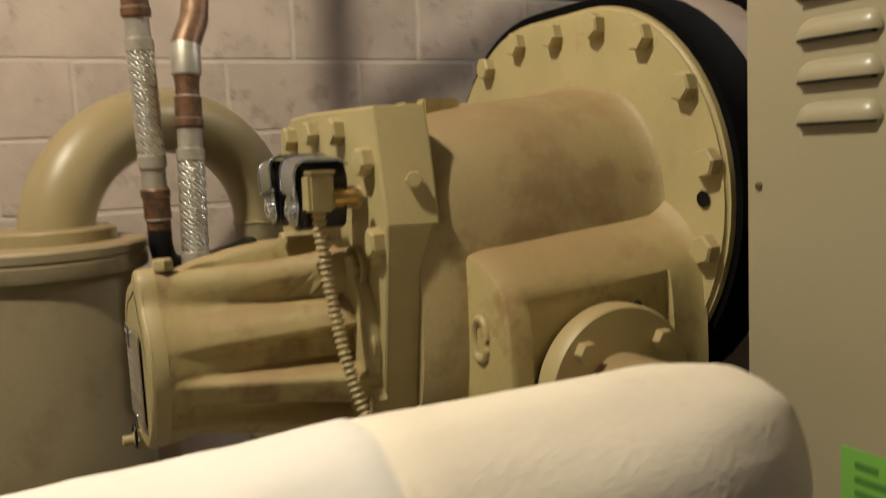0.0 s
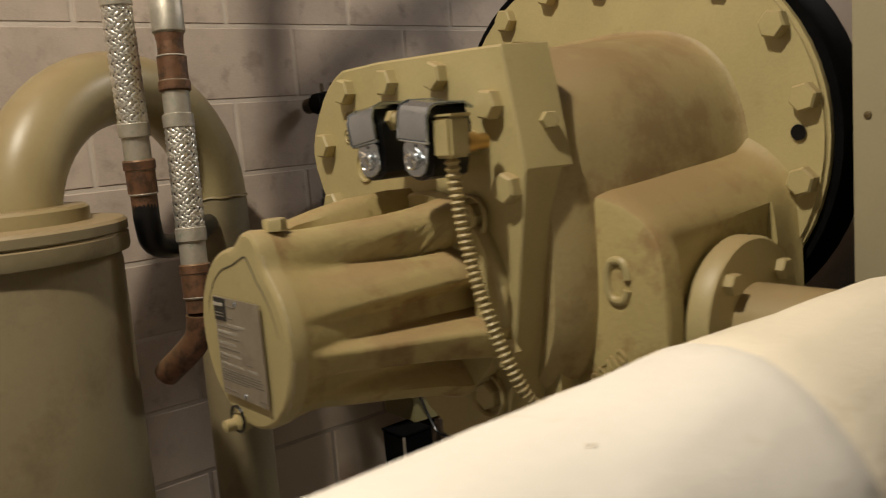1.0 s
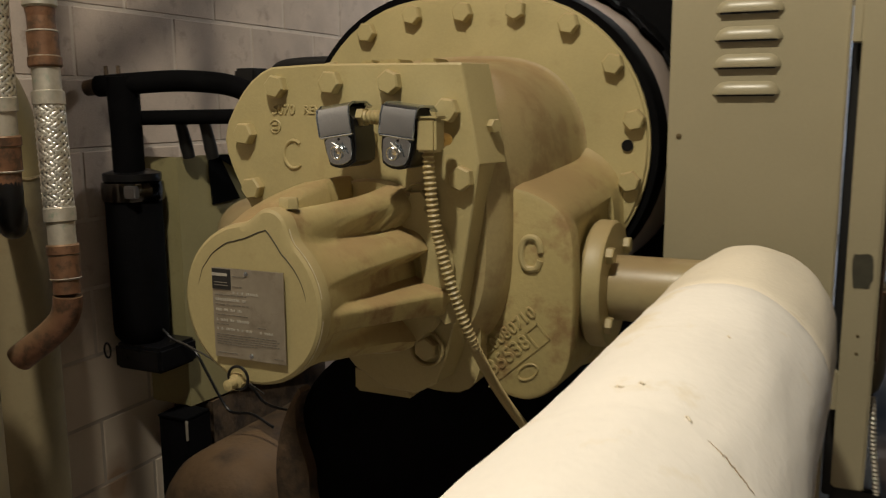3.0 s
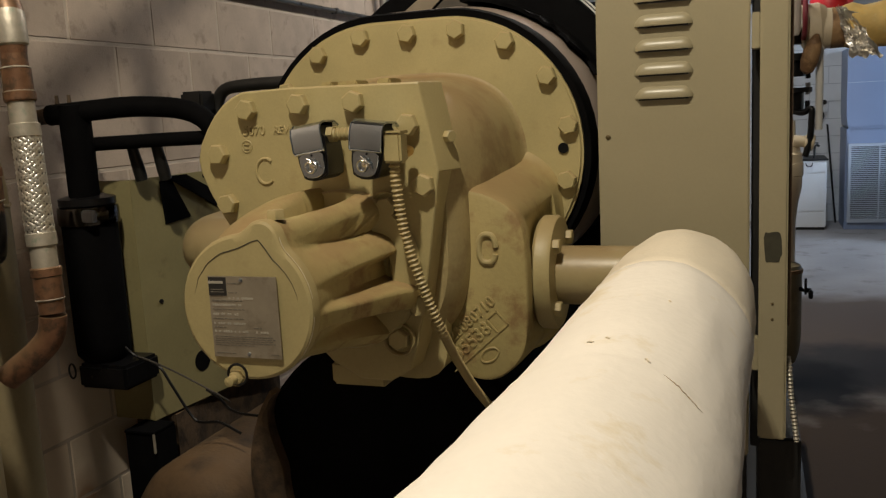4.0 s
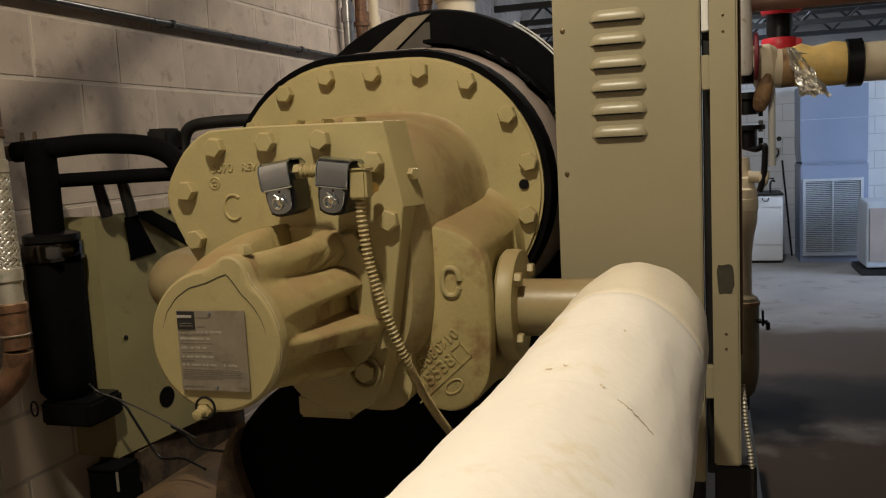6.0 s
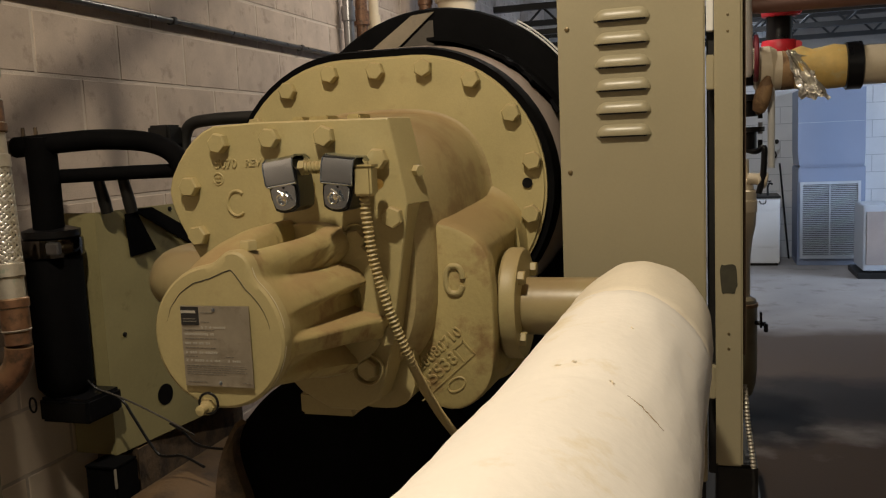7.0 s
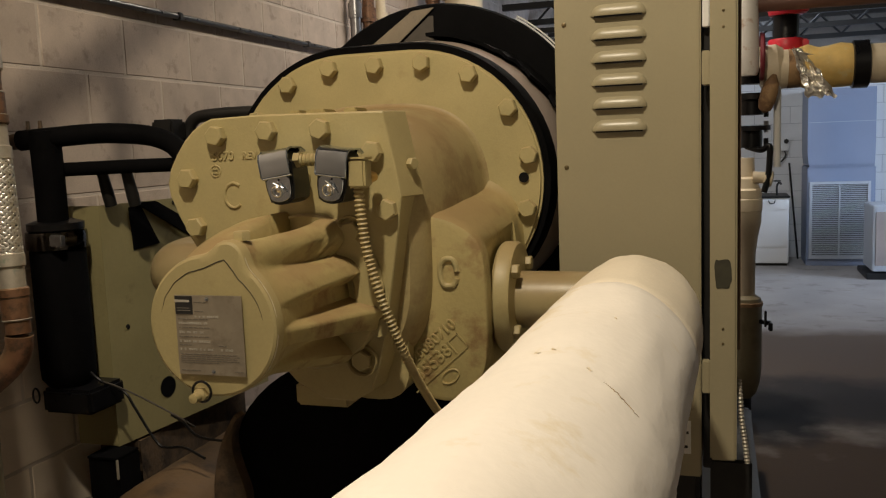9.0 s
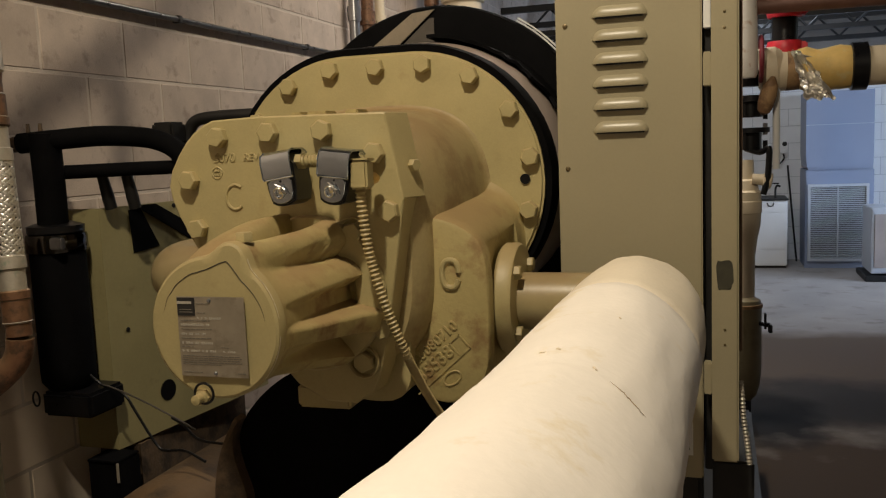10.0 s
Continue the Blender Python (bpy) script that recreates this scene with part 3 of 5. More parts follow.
for z, w in ((1.109, 0.022), (1.105, 0.024)):
    part("print_bar", box(-0.077, -0.077 + w, -0.7002, -0.6993, z - 0.0006, z + 0.0006), GREY_INK, plate_tag)
prnd = random.Random(9)
ROWS = ((1.119, -0.046, 0.022, 1), (1.104, -0.046, 0.02, 1), (1.095, -0.046, 0.046, 0), (1.091, -0.077, 0.055, 1), (1.084, -0.077, 0.056, 0), (1.077, -0.077, 0.06, 1), (1.069, -0.077, 0.052, 0), (1.062, -0.077, 0.055, 1), (1.054, -0.077, 0.058, 0), (1.048, -0.077, 0.022, 1), (1.048, -0.005, 0.014, 1), (1.041, -0.077, 0.062, 0), (1.041, -0.002, 0.024, 0), (1.033, -0.077, 0.108, 1), (1.0295, -0.077, 0.108, 1), (1.026, -0.077, 0.104, 1), (1.0225, -0.077, 0.108, 1), (1.019, -0.077, 0.07, 1), (1.006, -0.077, 0.035, 1), (1.006, 0.022, 0.014, 1))
for z, x0, w, dark in ROWS:
    x, t = x0, 0.0006 if dark else 0.0017
    while x < x0 + w - 0.003:
        d = prnd.uniform(0.004, 0.011) if dark else prnd.uniform(0.0018, 0.0035)
        part("print_bar", box(x, min(x + d, x0 + w), -0.6992, -0.6983, z - t, z + t), GREY_INK if dark else PALE_INK, plate_tag)
        x += d + (0.0015 if dark else prnd.choice((0.0012, 0.0012, 0.005)))
rivet = mesh_of(lathe([(0.0035, 0), (0.003, -0.0015), (0.0, -0.002)], (0, 0, 0), "y", 12), CHROME)
for x, z in ((-0.022, 1.124), (-0.018, 1.005)):
    piece("rivet", rivet, plate_tag, Matrix.Translation((x, -0.6985, z)))
drain = part("drain_valve", join(lathe([(0.012, 0), (0.012, -0.018), (0.008, -0.02), (0.008, -0.034), (0.0, -0.036)], (-0.047, -0.685, 0.964), "y", 16), lathe([(0.014, 0), (0.014, -0.012), (0.0, -0.012)], (-0.047, -0.69, 0.964), "y", 6)), BEIGE, comp)
part("seal_ring", tube([(-0.040 + 0.017 * math.cos(a), -0.703, 0.972 + 0.017 * math.sin(a)) for a in (2 * math.pi * k / 20 for k in range(21))], 0.0022, 8), BLACK, drain, "black wire ring")

# ---- solenoid valves ----
def solenoid(x, lean):
    s = thing("solenoid_valve", (x, -0.45, 1.31), "black solenoid coil in a bright zinc-plated clip", "solenoid valve", "solenoid valves on the compressor")
    back = smooth_round([(x - 0.029, 1.352), (x + 0.031, 1.352), (x + 0.0285, 1.268), (x + 0.011, 1.2585), (x - 0.011, 1.2585), (x - 0.0275, 1.268)], 1)
    part("coil", prism(back, -0.4915, -0.425, 0.003, 2), COIL, s)
    prof = [(-0.4965, 1.308), (-0.5005, 1.311), (-0.501, 1.340), (-0.4965, 1.352), (-0.484, 1.3575), (-0.44, 1.3575), (-0.425, 1.350)]
    prof += [(y + (0.0022 if y < -0.49 else 0.0), z - 0.0022) for y, z in prof[::-1]]
    part("clip", loft([[(xx, y, z) for y, z in prof] for xx in (x - 0.028, x + 0.030)]), CHROME, s)
    part("rolled_edge", join(*[tube([(xx, y, z) for y, z in prof[:7]], 0.0014, 8) for xx in (x - 0.028, x + 0.030)], tube([(x - 0.028, -0.498, 1.308), (x + 0.030, -0.498, 1.308)], 0.0016, 8)), CHROME, s)
    tongue = smooth_round([(x - 0.0235, 1.312), (x + 0.0255, 1.312), (x + 0.023, 1.272), (x + 0.009, 1.2635), (x - 0.009, 1.2635), (x - 0.022, 1.272)], 1)
    strap_part = part("strap", prism(tongue, -0.4955, -0.492, 0.0008, 1), CHROME, s)
    part("screw", lathe([(0.0075, 0), (0.007, -0.003), (0.004, -0.005), (0.0, -0.005)], (x + 0.002, -0.4955, 1.287), "y", 18), BRIGHT, strap_part)
    part("pin_ring", tube([(x - 0.003 + 0.0085 * math.cos(a), -0.5005 - 0.002 * math.sin(a), 1.2825 + 0.0095 * math.sin(a)) for a in (2 * math.pi * k / 22 for k in range(23))], 0.0013, 6), BRIGHT, strap_part, "bright wire retaining ring")
    part("pin_wire", join(tube([(x - 0.006, -0.5015, 1.299), (x + 0.012, -0.5015, 1.287)], 0.0012, 6), tube([(x + 0.004, -0.502, 1.297), (x + 0.013, -0.502, 1.279)], 0.0012, 6)), BRIGHT, strap_part)
    part("strap_hole", lathe([(0.0022, -0.4962), (0.0022, -0.4954), (0.0, -0.4954)], (x + 0.003, 0, 1.303), "y", 10), BLACK, strap_part)
    part("valve_stem", lathe([(0.016, 0), (0.016, 0.045), (0.022, 0.046), (0.022, 0.07), (0.0, 0.07)], (x + 0.002, -0.43, 1.30), "y", 20), BEIGE, s)
    s.matrix_basis = Matrix.Translation(s.location) @ Matrix.Rotation(radians(lean), 4, "Y")
    return s
solenoid(0.006, -8)
solenoid(0.112, 7)
link = thing("conduit_connector", (0.06, -0.46, 1.33), "beige-painted flexible connector between two solenoid coils", "conduit")
coilpath = []
for k in range(72):
    a = 2 * math.pi * k / 12
    coilpath.append((0.032 + 0.045 * k / 71, -0.465 + 0.0085 * math.cos(a), 1.337 + 0.0085 * math.sin(a)))
part("spiral", tube(coilpath, 0.0035, 6), BEIGE, link)
part("sleeve", tube([(0.03, -0.465, 1.337), (0.08, -0.465, 1.337)], 0.0075, 12), BEIGE, link)
part("nut", lathe([(0.015, 0), (0.015, 0.012), (0.0, 0.012)], (0.03, -0.465, 1.337), "x", 6), BEIGE, link)

flex = thing("flexible_conduit", (0.16, -0.46, 1.0), "beige ribbed flexible conduit with an angle connector", "conduit")
part("angle_box", box(0.140, 0.174, -0.490, -0.455, 1.285, 1.336, 0.004), BEIGE, flex)
part("lid_rim", box(0.142, 0.176, -0.488, -0.452, 1.334, 1.339, 0.002), BEIGE, flex)
part("brass_fitting", lathe([(0.013, 0), (0.013, 0.014), (0.010, 0.015), (0.010, 0.035)], (0.161, -0.456, 1.302), "y", 12), BRASS, flex, "small brass fitting")
line = spline([(0.153, -0.472, 1.288), (0.155, -0.470, 1.24), (0.162, -0.462, 1.16), (0.184, -0.452, 1.07), (0.207, -0.425, 0.98), (0.214, -0.36, 0.90), (0.225, -0.28, 0.815), (0.26, -0.18, 0.70), (0.30, -0.1, 0.60)], 22)
line = even(line, 0.0021)
part("ribbed_sleeve", tube(line, [(0.0086 - 0.0016 * min(1.0, k / 200)) + 0.0019 * math.cos(2 * math.pi * k / 4) for k in range(len(line))], 14), BEIGE, flex, "", 80)

# ---- motor behind the flange ----
motor = thing("motor_shell", (0.05, 0.8, 0.8), "motor shell wrapped in black insulation with foil tape strips", "motor")
part("gasket_wrap", loft([[(x, y, z) for x, z in stadium(r)] for r, y in ((0.300, 0.034), (0.318, 0.030), (0.323, 0.045), (0.323, 0.10), (0.30, 0.105))]), RUBBER, motor, "black foam wrap round the flange")
part("end_bell", loft([[(x, y, z) for x, z in stadium(r, 0.08)] for r, y in ((0.30, 0.062), (0.325, 0.10), (0.335, 0.14), (0.338, 0.20), (0.338, 0.45))]), BARREL, motor, "grey painted end bell", 50)
part("shell", lathe([(0.30, 0.0), (0.41, 0.0), (0.424, 0.004), (0.430, 0.014), (0.432, 0.06), (0.432, 1.7), (0.3, 1.7)], (0.042, 0.33, 1.294), "y", 64), RUBBER, motor)
part("tape_strip", loft([[(-0.165, y, 1.60), (-0.085, y, 1.60), (0.050, y, 1.711), (-0.012, y, 1.706)] for y in (0.3275, 0.3235)]), TAPE, motor, "dull foil tape strip")
part("tape_patch", loft([[(-0.075, y, 1.60), (0.046, y, 1.60), (0.046, y, 1.690), (0.034, y, 1.690)] for y in (0.3275, 0.3265)]), TAPE_DARK, motor, "greyed tape patch")
# ragged black sheet that darkens the upper right of the end bell
flap = [(a, 0.352 + 0.004 * noise.noise(Vector((a * 0.3, 2, 1)))) for a in range(28, 89, 3)]
def flap_ring(y0, wave):
    return [(math.copysign(0.08, math.cos(radians(a))) + r * math.cos(radians(a)), max(0.118, y0 + wave * (0.035 * noise.noise(Vector((a * 0.13, 5, 1))) - 0.0016 * (a - 60))), 1.27 + r * math.sin(radians(a))) for a, r in flap]
cover_skin = loft([flap_ring(0.34, 0), flap_ring(0.24, 0.4), flap_ring(0.155, 1.0)], cap=False, close=False)
bmesh.ops.solidify(cover_skin, geom=cover_skin.faces[:], thickness=0.008)
part("insulation_flap", cover_skin, RUBBER, motor, "ragged black sheet over the end bell", 60)
for r in (0.434, 0.441):
    part("rim_wire", tube([(0.042 + r * math.cos(radians(a)), 0.36, 1.294 + r * math.sin(radians(a))) for a in range(18, 61, 3)], 0.0022, 6), WHITE_SHEET, motor, "thin white wire along the rim")

# ---- insulated pipe ----
pipe = thing("insulated_pipe", (0.60, -1.2, 0.9), "large pipe in cream-white canvas insulation jacket", "pipe")
def jacket_ring(y, r, shift=0.0):
    """A ring of the jacket at y, with the small dents of a hand-wrapped cover."""
    swell = 0.010 * min(1.0, max(0.0, (-1.03 - y) / 0.3))
    sag = 0.009 * sstep(-y, 0.5, 0.9)
    cx, cz, n = 0.593 + 0.029 * (y + 1.0) - shift - swell, 1.015 + 0.009 * (y + 1.0) - 0.6 * swell - sag, 72
    r += swell
    ring = []
    for k in range(n):
        a = 2 * math.pi * k / n
        w = 0.0065 * noise.noise(Vector((math.cos(a) * 1.6, y * 5, math.sin(a) * 1.6))) + 0.0018 * noise.noise(Vector((math.cos(a) * 6, y * 19, math.sin(a) * 6)))
        ring.append((cx + (r + w) * math.cos(a), y, cz + (r + w) * math.sin(a)))
    return ring


stops = [(-3.7, 0.125)] + [(-3.6 + 0.04 * k, 0.125) for k in range(64)] + [(-1.045, 0.1251), (-1.035, 0.1256), (-1.030, 0.1245)] + [(-1.02 + 0.03 * k, 0.1245) for k in range(14)] + [(-0.605, 0.1248), (-0.60, 0.1225)]
ends = [(-0.606, 0.118), (-0.602, 0.1228), (-0.56, 0.123), (-0.50, 0.1235), (-0.44, 0.1235), (-0.39, 0.1235)] + [(-0.37 + 0.255 * math.sin(radians(a)), 0.1235 * max(0.05, math.cos(radians(a)) ** 0.6), 0.045 * math.sin(radians(a)) ** 2) for a in range(6, 91, 7)]
rings = [jacket_ring(y, r) for y, r in stops]
part("jacket", loft(rings), JACKET, pipe, "", 60)
part("end_cover", loft([jacket_ring(*e) for e in ends]), JACKET_END, pipe, "slightly yellowed rounded end cover", 60)
def on_jacket(a, y, lift=0.0006):
    """A point on the jacket's skin at an angle in degrees."""
    ring = jacket_ring(y, 0.1250 + lift)
    k = (a % 360) / 360 * len(ring)
    p, q = Vector(ring[int(k) % len(ring)]), Vector(ring[(int(k) + 1) % len(ring)])
    return p + (q - p) * (k - int(k))


for name, a0, a1, wide in (("seam_crack", 62, 40, 0.0007),):
    k = 30
    pts = [on_jacket(a0 + (a1 - a0) * i / k, -1.034 - 0.012 * math.sin(math.pi * (66 - a0 + (a0 - a1) * i / k) / 60) + 0.004 * noise.noise(Vector((i * 0.4, a0, 3)))) for i in range(k + 1)]
    part(name, tube(pts, [0.0002 + wide * max(0.0, math.sin(math.pi * i / k)) * (0.45 + 0.5 * abs(noise.noise(Vector((i * 0.7, a0, 9))))) for i in range(k + 1)], 6), JACKET_EDGE, pipe, "split in the jacket seam")
for a, y, w in ((101, -0.985, 0.012), (93, -0.978, 0.009), (72, -1.02, 0.010), (74, -0.79, 0.006)):
    pts = [on_jacket(a - w * 300 * i / 6, y + 0.002 * math.sin(i)) for i in range(7)]
    part("scuff", tube(pts, [0.0003, 0.0009, 0.0013, 0.0009, 0.0012, 0.0007, 0.0003], 6), JACKET_END, pipe, "small brown scuff")

# ---- electrical panel ----
panel = thing("control_panel", (0.57, 0.1, 0.608), "beige sheet-metal control panel with pressed louvres", "control panel")
part("cabinet", box(0.420, 0.724, 0.018, 0.34, 0.608, 2.35, 0.003), BEIGE_SHEET, panel)
def louvre(z):
    rings = []
    for x, k in ((0.5565 + (u - 0.557) * 0.91, k) for u, k in ((0.493, 0.0), (0.497, 0.35), (0.503, 0.7), (0.511, 0.92), (0.520, 1.0), (0.598, 1.0), (0.606, 0.92), (0.613, 0.7), (0.618, 0.35), (0.621, 0.0))):
        h = 0.15 + 0.85 * k
        rings.append([(x, 0.0176, z + 0.023 * h), (x, 0.0176 - 0.005 * k, z + 0.0195 * h), (x, 0.0176 - 0.0098 * k, z + 0.011 * h), (x, 0.0176 - 0.0115 * k, z), (x, 0.0176 - 0.011 * k, z - 0.001), (x, 0.0182, z - 0.001)])
    return loft(rings)
screw = mesh_of(lathe([(0.0055, 0), (0.005, -0.002), (0.002, -0.0032), (0.0, -0.0032)], (0, 0, 0), "y", 14), BRASS_DULL)
for k in range(6):
    lv = part("louvre", louvre(1.371 + 0.0485 * k), BEIGE_SHEET, panel, "", 50)
    part("slot", box(0.507, 0.606, 0.0085, 0.0179, 1.3668 + 0.0485 * k, 1.3695 + 0.0485 * k), BLACK, lv, "dark open slot or painted shadow patch")
for x, z in ((0.441, 1.294), (0.441, 1.60), (0.441, 0.98)):
    piece("screw", screw, panel, Matrix.Translation((x, 0.018, z)))
part("stand", box(0.50, 0.72, 0.06, 0.32, FLOOR, 0.607, 0.01), DARK_STEEL, panel, "dark steel stand")
sticker = part("sticker", box(0.672, 0.702, 0.0165, 0.0178, 0.66, 0.735), WHITE_SHEET, panel, "small white label")
for z, w in ((0.722, 0.014), (0.708, 0.02), (0.69, 0.008), (0.676, 0.018)):
    part("print_bar", box(0.677, 0.677 + w, 0.0156, 0.0168, z - 0.003, z + 0.003), INK, sticker)
post = thing("panel_post", (0.768, 0.05, 0.66), "beige sheet-metal door edge beside the control panel", "panel door")
part("edge", box(0.742, 0.796, -0.02, 0.03, 0.663, 2.35, 0.004), BEIGE_SHEET, post)
part("return_leaf", box(0.727, 0.744, 0.045, 0.35, 0.62, 2.35, 0.002), DARK_STEEL, post)
part("foot", box(0.742, 0.83, 0.05, 0.30, FLOOR, 0.64, 0.006), DARK_STEEL, post)
for z in (1.49, 0.84):
    part("hinge", box(0.726, 0.742, -0.006, 0.02, z - 0.035, z + 0.035, 0.002), BEIGE_SHEET, post)
    for dz in (0.02, -0.012):
        piece("screw", screw, post, Matrix.Translation((0.768, -0.02, z + 0.09 + dz)) @ Matrix.Scale(0.55, 4))
part("edge_board", box(0.7965, 0.803, 0.0, 0.03, 0.90, 2.35, 0.002), BOARD, post, "brown edge strip")
part("white_tab", box(0.7265, 0.741, 0.028, 0.044, 1.575, 1.76, 0.002), WHITE_SHEET, post, "white plastic tab")
patch_rim = [(0.768 + (0.017 + 0.003 * noise.noise(Vector((a, 1, 2)))) * math.copysign(abs(math.cos(a)) ** 0.5, math.cos(a)), 1.066 + (0.031 + 0.006 * noise.noise(Vector((a * 2, 4, 2)))) * math.copysign(abs(math.sin(a)) ** 0.5, math.sin(a))) for a in (2 * math.pi * k / 48 for k in range(48))]
part("worn_patch", prism(patch_rim, -0.0208, -0.0198), GLUE, post, "dark worn glue patch")
tag = thing("green_tag", (0.62, 0.016, 0.85), "bright green card tag with dark printed lines", "tag")
part("card", box(0.566, 0.70, 0.0155, 0.017, 0.85, 0.99), GREEN, tag)
for z, w in ((0.972, 0.03), (0.955, 0.05), (0.938, 0.06), (0.92, 0.05), (0.905, 0.05)):
    part("print_bar", box(0.585, 0.585 + w, 0.0145, 0.0156, z - 0.004, z + 0.004), GREEN_INK, tag)
part("print_disc", lathe([(0.028, 0.0145), (0.028, 0.0156), (0, 0.0156)], (0.655, 0, 0.925), "y", 24), TAN, tag)

# ---- hoses ----
def braid(a, b, r, turns, strands=13):
    a, b = Vector(a), Vector(b)
    d = (b - a).normalized()
    u = d.orthogonal().normalized()
    v = d.cross(u)
    bms = []
    k = 60
    for sign in (1, -1):
        for s in range(strands):
            rows = []
            for i in range(k + 1):
                t = i / k
                ang = sign * 2 * math.pi * turns * t + 2 * math.pi * s / strands
                rr = r + 0.0013 * sign * math.cos(ang * strands / 2 + s * math.pi)
                q = a + (b - a) * t
                out = math.cos(ang) * u + math.sin(ang) * v
                tang = (-math.sin(ang) * u + math.cos(ang) * v) * sign
                w = 0.50 * math.pi * r / strands
                wid = (d * 0.85 - tang * 0.5).normalized() * w
                rows.append((q + out * rr - wid, q + out * (rr + 0.0018), q + out * rr + wid))
            bms.append(loft(rows, cap=False, close=False))
    return join(*bms)
def hose(top, bot, zb1, zb0, label):
    """A braided hose with copper unions, from top to bot; braid between heights zb1 and zb0."""
    top, bot = Vector(top), Vector(bot)
    at = lambda z: top + (bot - top) * ((top.z - z) / (top.z - bot.z))
    h = thing("braided_hose", tuple(bot), label, "hose", "braided hoses")
    part("core", tube([at(zb1), at(zb0)], 0.0235, 20), CORE, h)
    part("braid", braid(at(zb1), at(zb0), 0.0258, 1.5 * (zb1 - zb0) / 0.2), STEEL, h, "woven steel braid", 80)["kind"] = "stuff"
    for z0, s in ((zb1, 1), (zb0, -1)):
        part("ferrule", tube([at(z0 - 0.004 * s), at(z0 - 0.002 * s), at(z0 + 0.022 * s), at(z0 + 0.024 * s), at(z0 + 0.068 * s)], [0.0268, 0.0295, 0.0295, 0.0255, 0.0255], 24), SOLDER, h, "greyed steel ferrule")
        part("copper_union", tube([at(z0 + 0.066 * s), at(z0 + 0.069 * s), at(z0 + 0.084 * s), at(z0 + 0.086 * s), at(z0 + 0.13 * s), at(z0 + 0.132 * s), at(z0 + 0.16 * s)], [0.028, 0.0305, 0.0305, 0.028, 0.028, 0.025, 0.025], 24), COPPER, h, "tarnished copper union")
        for dz in (0.086, 0.131):
            part("solder_ring", tube([at(z0 + (dz - 0.003) * s), at(z0 + dz * s), at(z0 + (dz + 0.003) * s)], [0.026, 0.0292, 0.0255], 20), SOLDER, h, "pale solder ring")
    return h, at
h2, at2 = hose((-0.648, -0.47, 1.62), (-0.603, -0.497, 0.985), 1.362, 1.165, "braided steel hose with copper unions and elbow")
# the sloping overhead run is out of view, laid to throw the wall's diagonal shadow
part("copper_tail", tube([at2(1.52), at2(1.56), at2(1.6), Vector((-0.69, -0.44, 1.66)), Vector((-0.72, -0.42, 1.76)), Vector((-0.72, -0.42, 2.08)), Vector((-0.72, -0.39, 2.15)), Vector((-0.72, -0.33, 2.19)), Vector((-0.72, 0.40, 2.57)), Vector((-0.72, 0.45, 2.7)), Vector((-0.72, 0.45, 3.99))], [0.025, 0.03, 0.03, 0.03] + [0.027] * 7, 24), COPPER, h2)
# added stub, out of view, that throws the upright arm of that shadow
part("copper_branch", tube([(-0.72, -0.09, 2.315), (-0.72, -0.085, 2.24), (-0.73, -0.085, 2.02)], [0.024, 0.024, 0.02], 18), COPPER, h2, "unseen copper stub added to cast a wall shadow")
part("solder_band", tube([at2(1.535), at2(1.54), at2(1.60), at2(1.61)], [0.026, 0.031, 0.031, 0.026], 24), SOLDER, h2, "grey solder-smeared elbow")
part("copper_elbow", tube(spline([(-0.603, -0.497, 1.0), (-0.606, -0.498, 0.975), (-0.618, -0.503, 0.948), (-0.645, -0.518, 0.918), (-0.672, -0.530, 0.896), (-0.692, -0.538, 0.880), (-0.700, -0.541, 0.873)], 5), [0.027] * 29 + [0.022, 0.012], 20), COPPER, h2)
h1, at1 = hose((-0.655, -0.565, 1.75), (-0.675, -0.548, 1.16), 1.592, 1.372, "braided steel hose with tarnished copper unions")
part("copper_tail", tube([at1(1.74), at1(1.76), Vector((-0.654, -0.567, 1.8)), Vector((-0.654, -0.567, 3.99))], 0.026, 20), COPPER, h1)
part("copper_tail", tube(spline([tuple(at1(1.22)), tuple(at1(1.18)), (-0.70, -0.53, 1.14), (-0.78, -0.46, 1.12), (-0.90, -0.36, 1.125), (-1.02, -0.27, 1.13)], 5), 0.025, 20), BLACK, h1, "dark tape-wrapped tail")

# ---- oil separator and its return bend ----
tank = thing("oil_separator", (-0.80, -0.81, FLOOR), "beige-painted vertical steel oil separator tank", "tank")
part("body", lathe([(0.0, FLOOR), (0.205, FLOOR), (0.205, 1.12), (0.20, 1.15), (0.0, 1.15)], (-0.775, -0.785, 0), "z", 64), TANK, tank)
part("rim", lathe([(0.2, 1.14), (0.219, 1.142), (0.221, 1.15), (0.221, 1.172), (0.216, 1.176), (0.221, 1.18), (0.221, 1.196), (0.215, 1.202), (0.0, 1.202)], (-0.775, -0.785, 0), "z", 64), TANK, tank)
part("neck", lathe([(0.0, 1.2), (0.132, 1.2), (0.132, 1.226), (0.126, 1.232), (0.0, 1.232)], (-0.79, -0.755, 0), "z", 48), BEIGE_PIPE, tank)
A, B = Vector((-0.795, -0.748, 1.19)), Vector((-1.09, -0.212, 1.19))
bend = thing("return_bend", tuple(B - Vector((0, 0, 1.19 - FLOOR))), "beige-painted steel return bend pipe above the tank", "pipe")
mid, half = (A + B) / 2, (A - B) / 2
part("bend", tube([Vector((q.x, q.y, 1.19 + (q.z - 1.19) * 0.27 / half.length)) for q in arc(mid, half.normalized(), (0, 0, 1), half.length, 0, 180, 28)], 0.078, 40), BEIGE_PIPE, bend)
part("leg", tube([B, (B.x, B.y, FLOOR + 0.02)], 0.078, 40), TANK, bend)
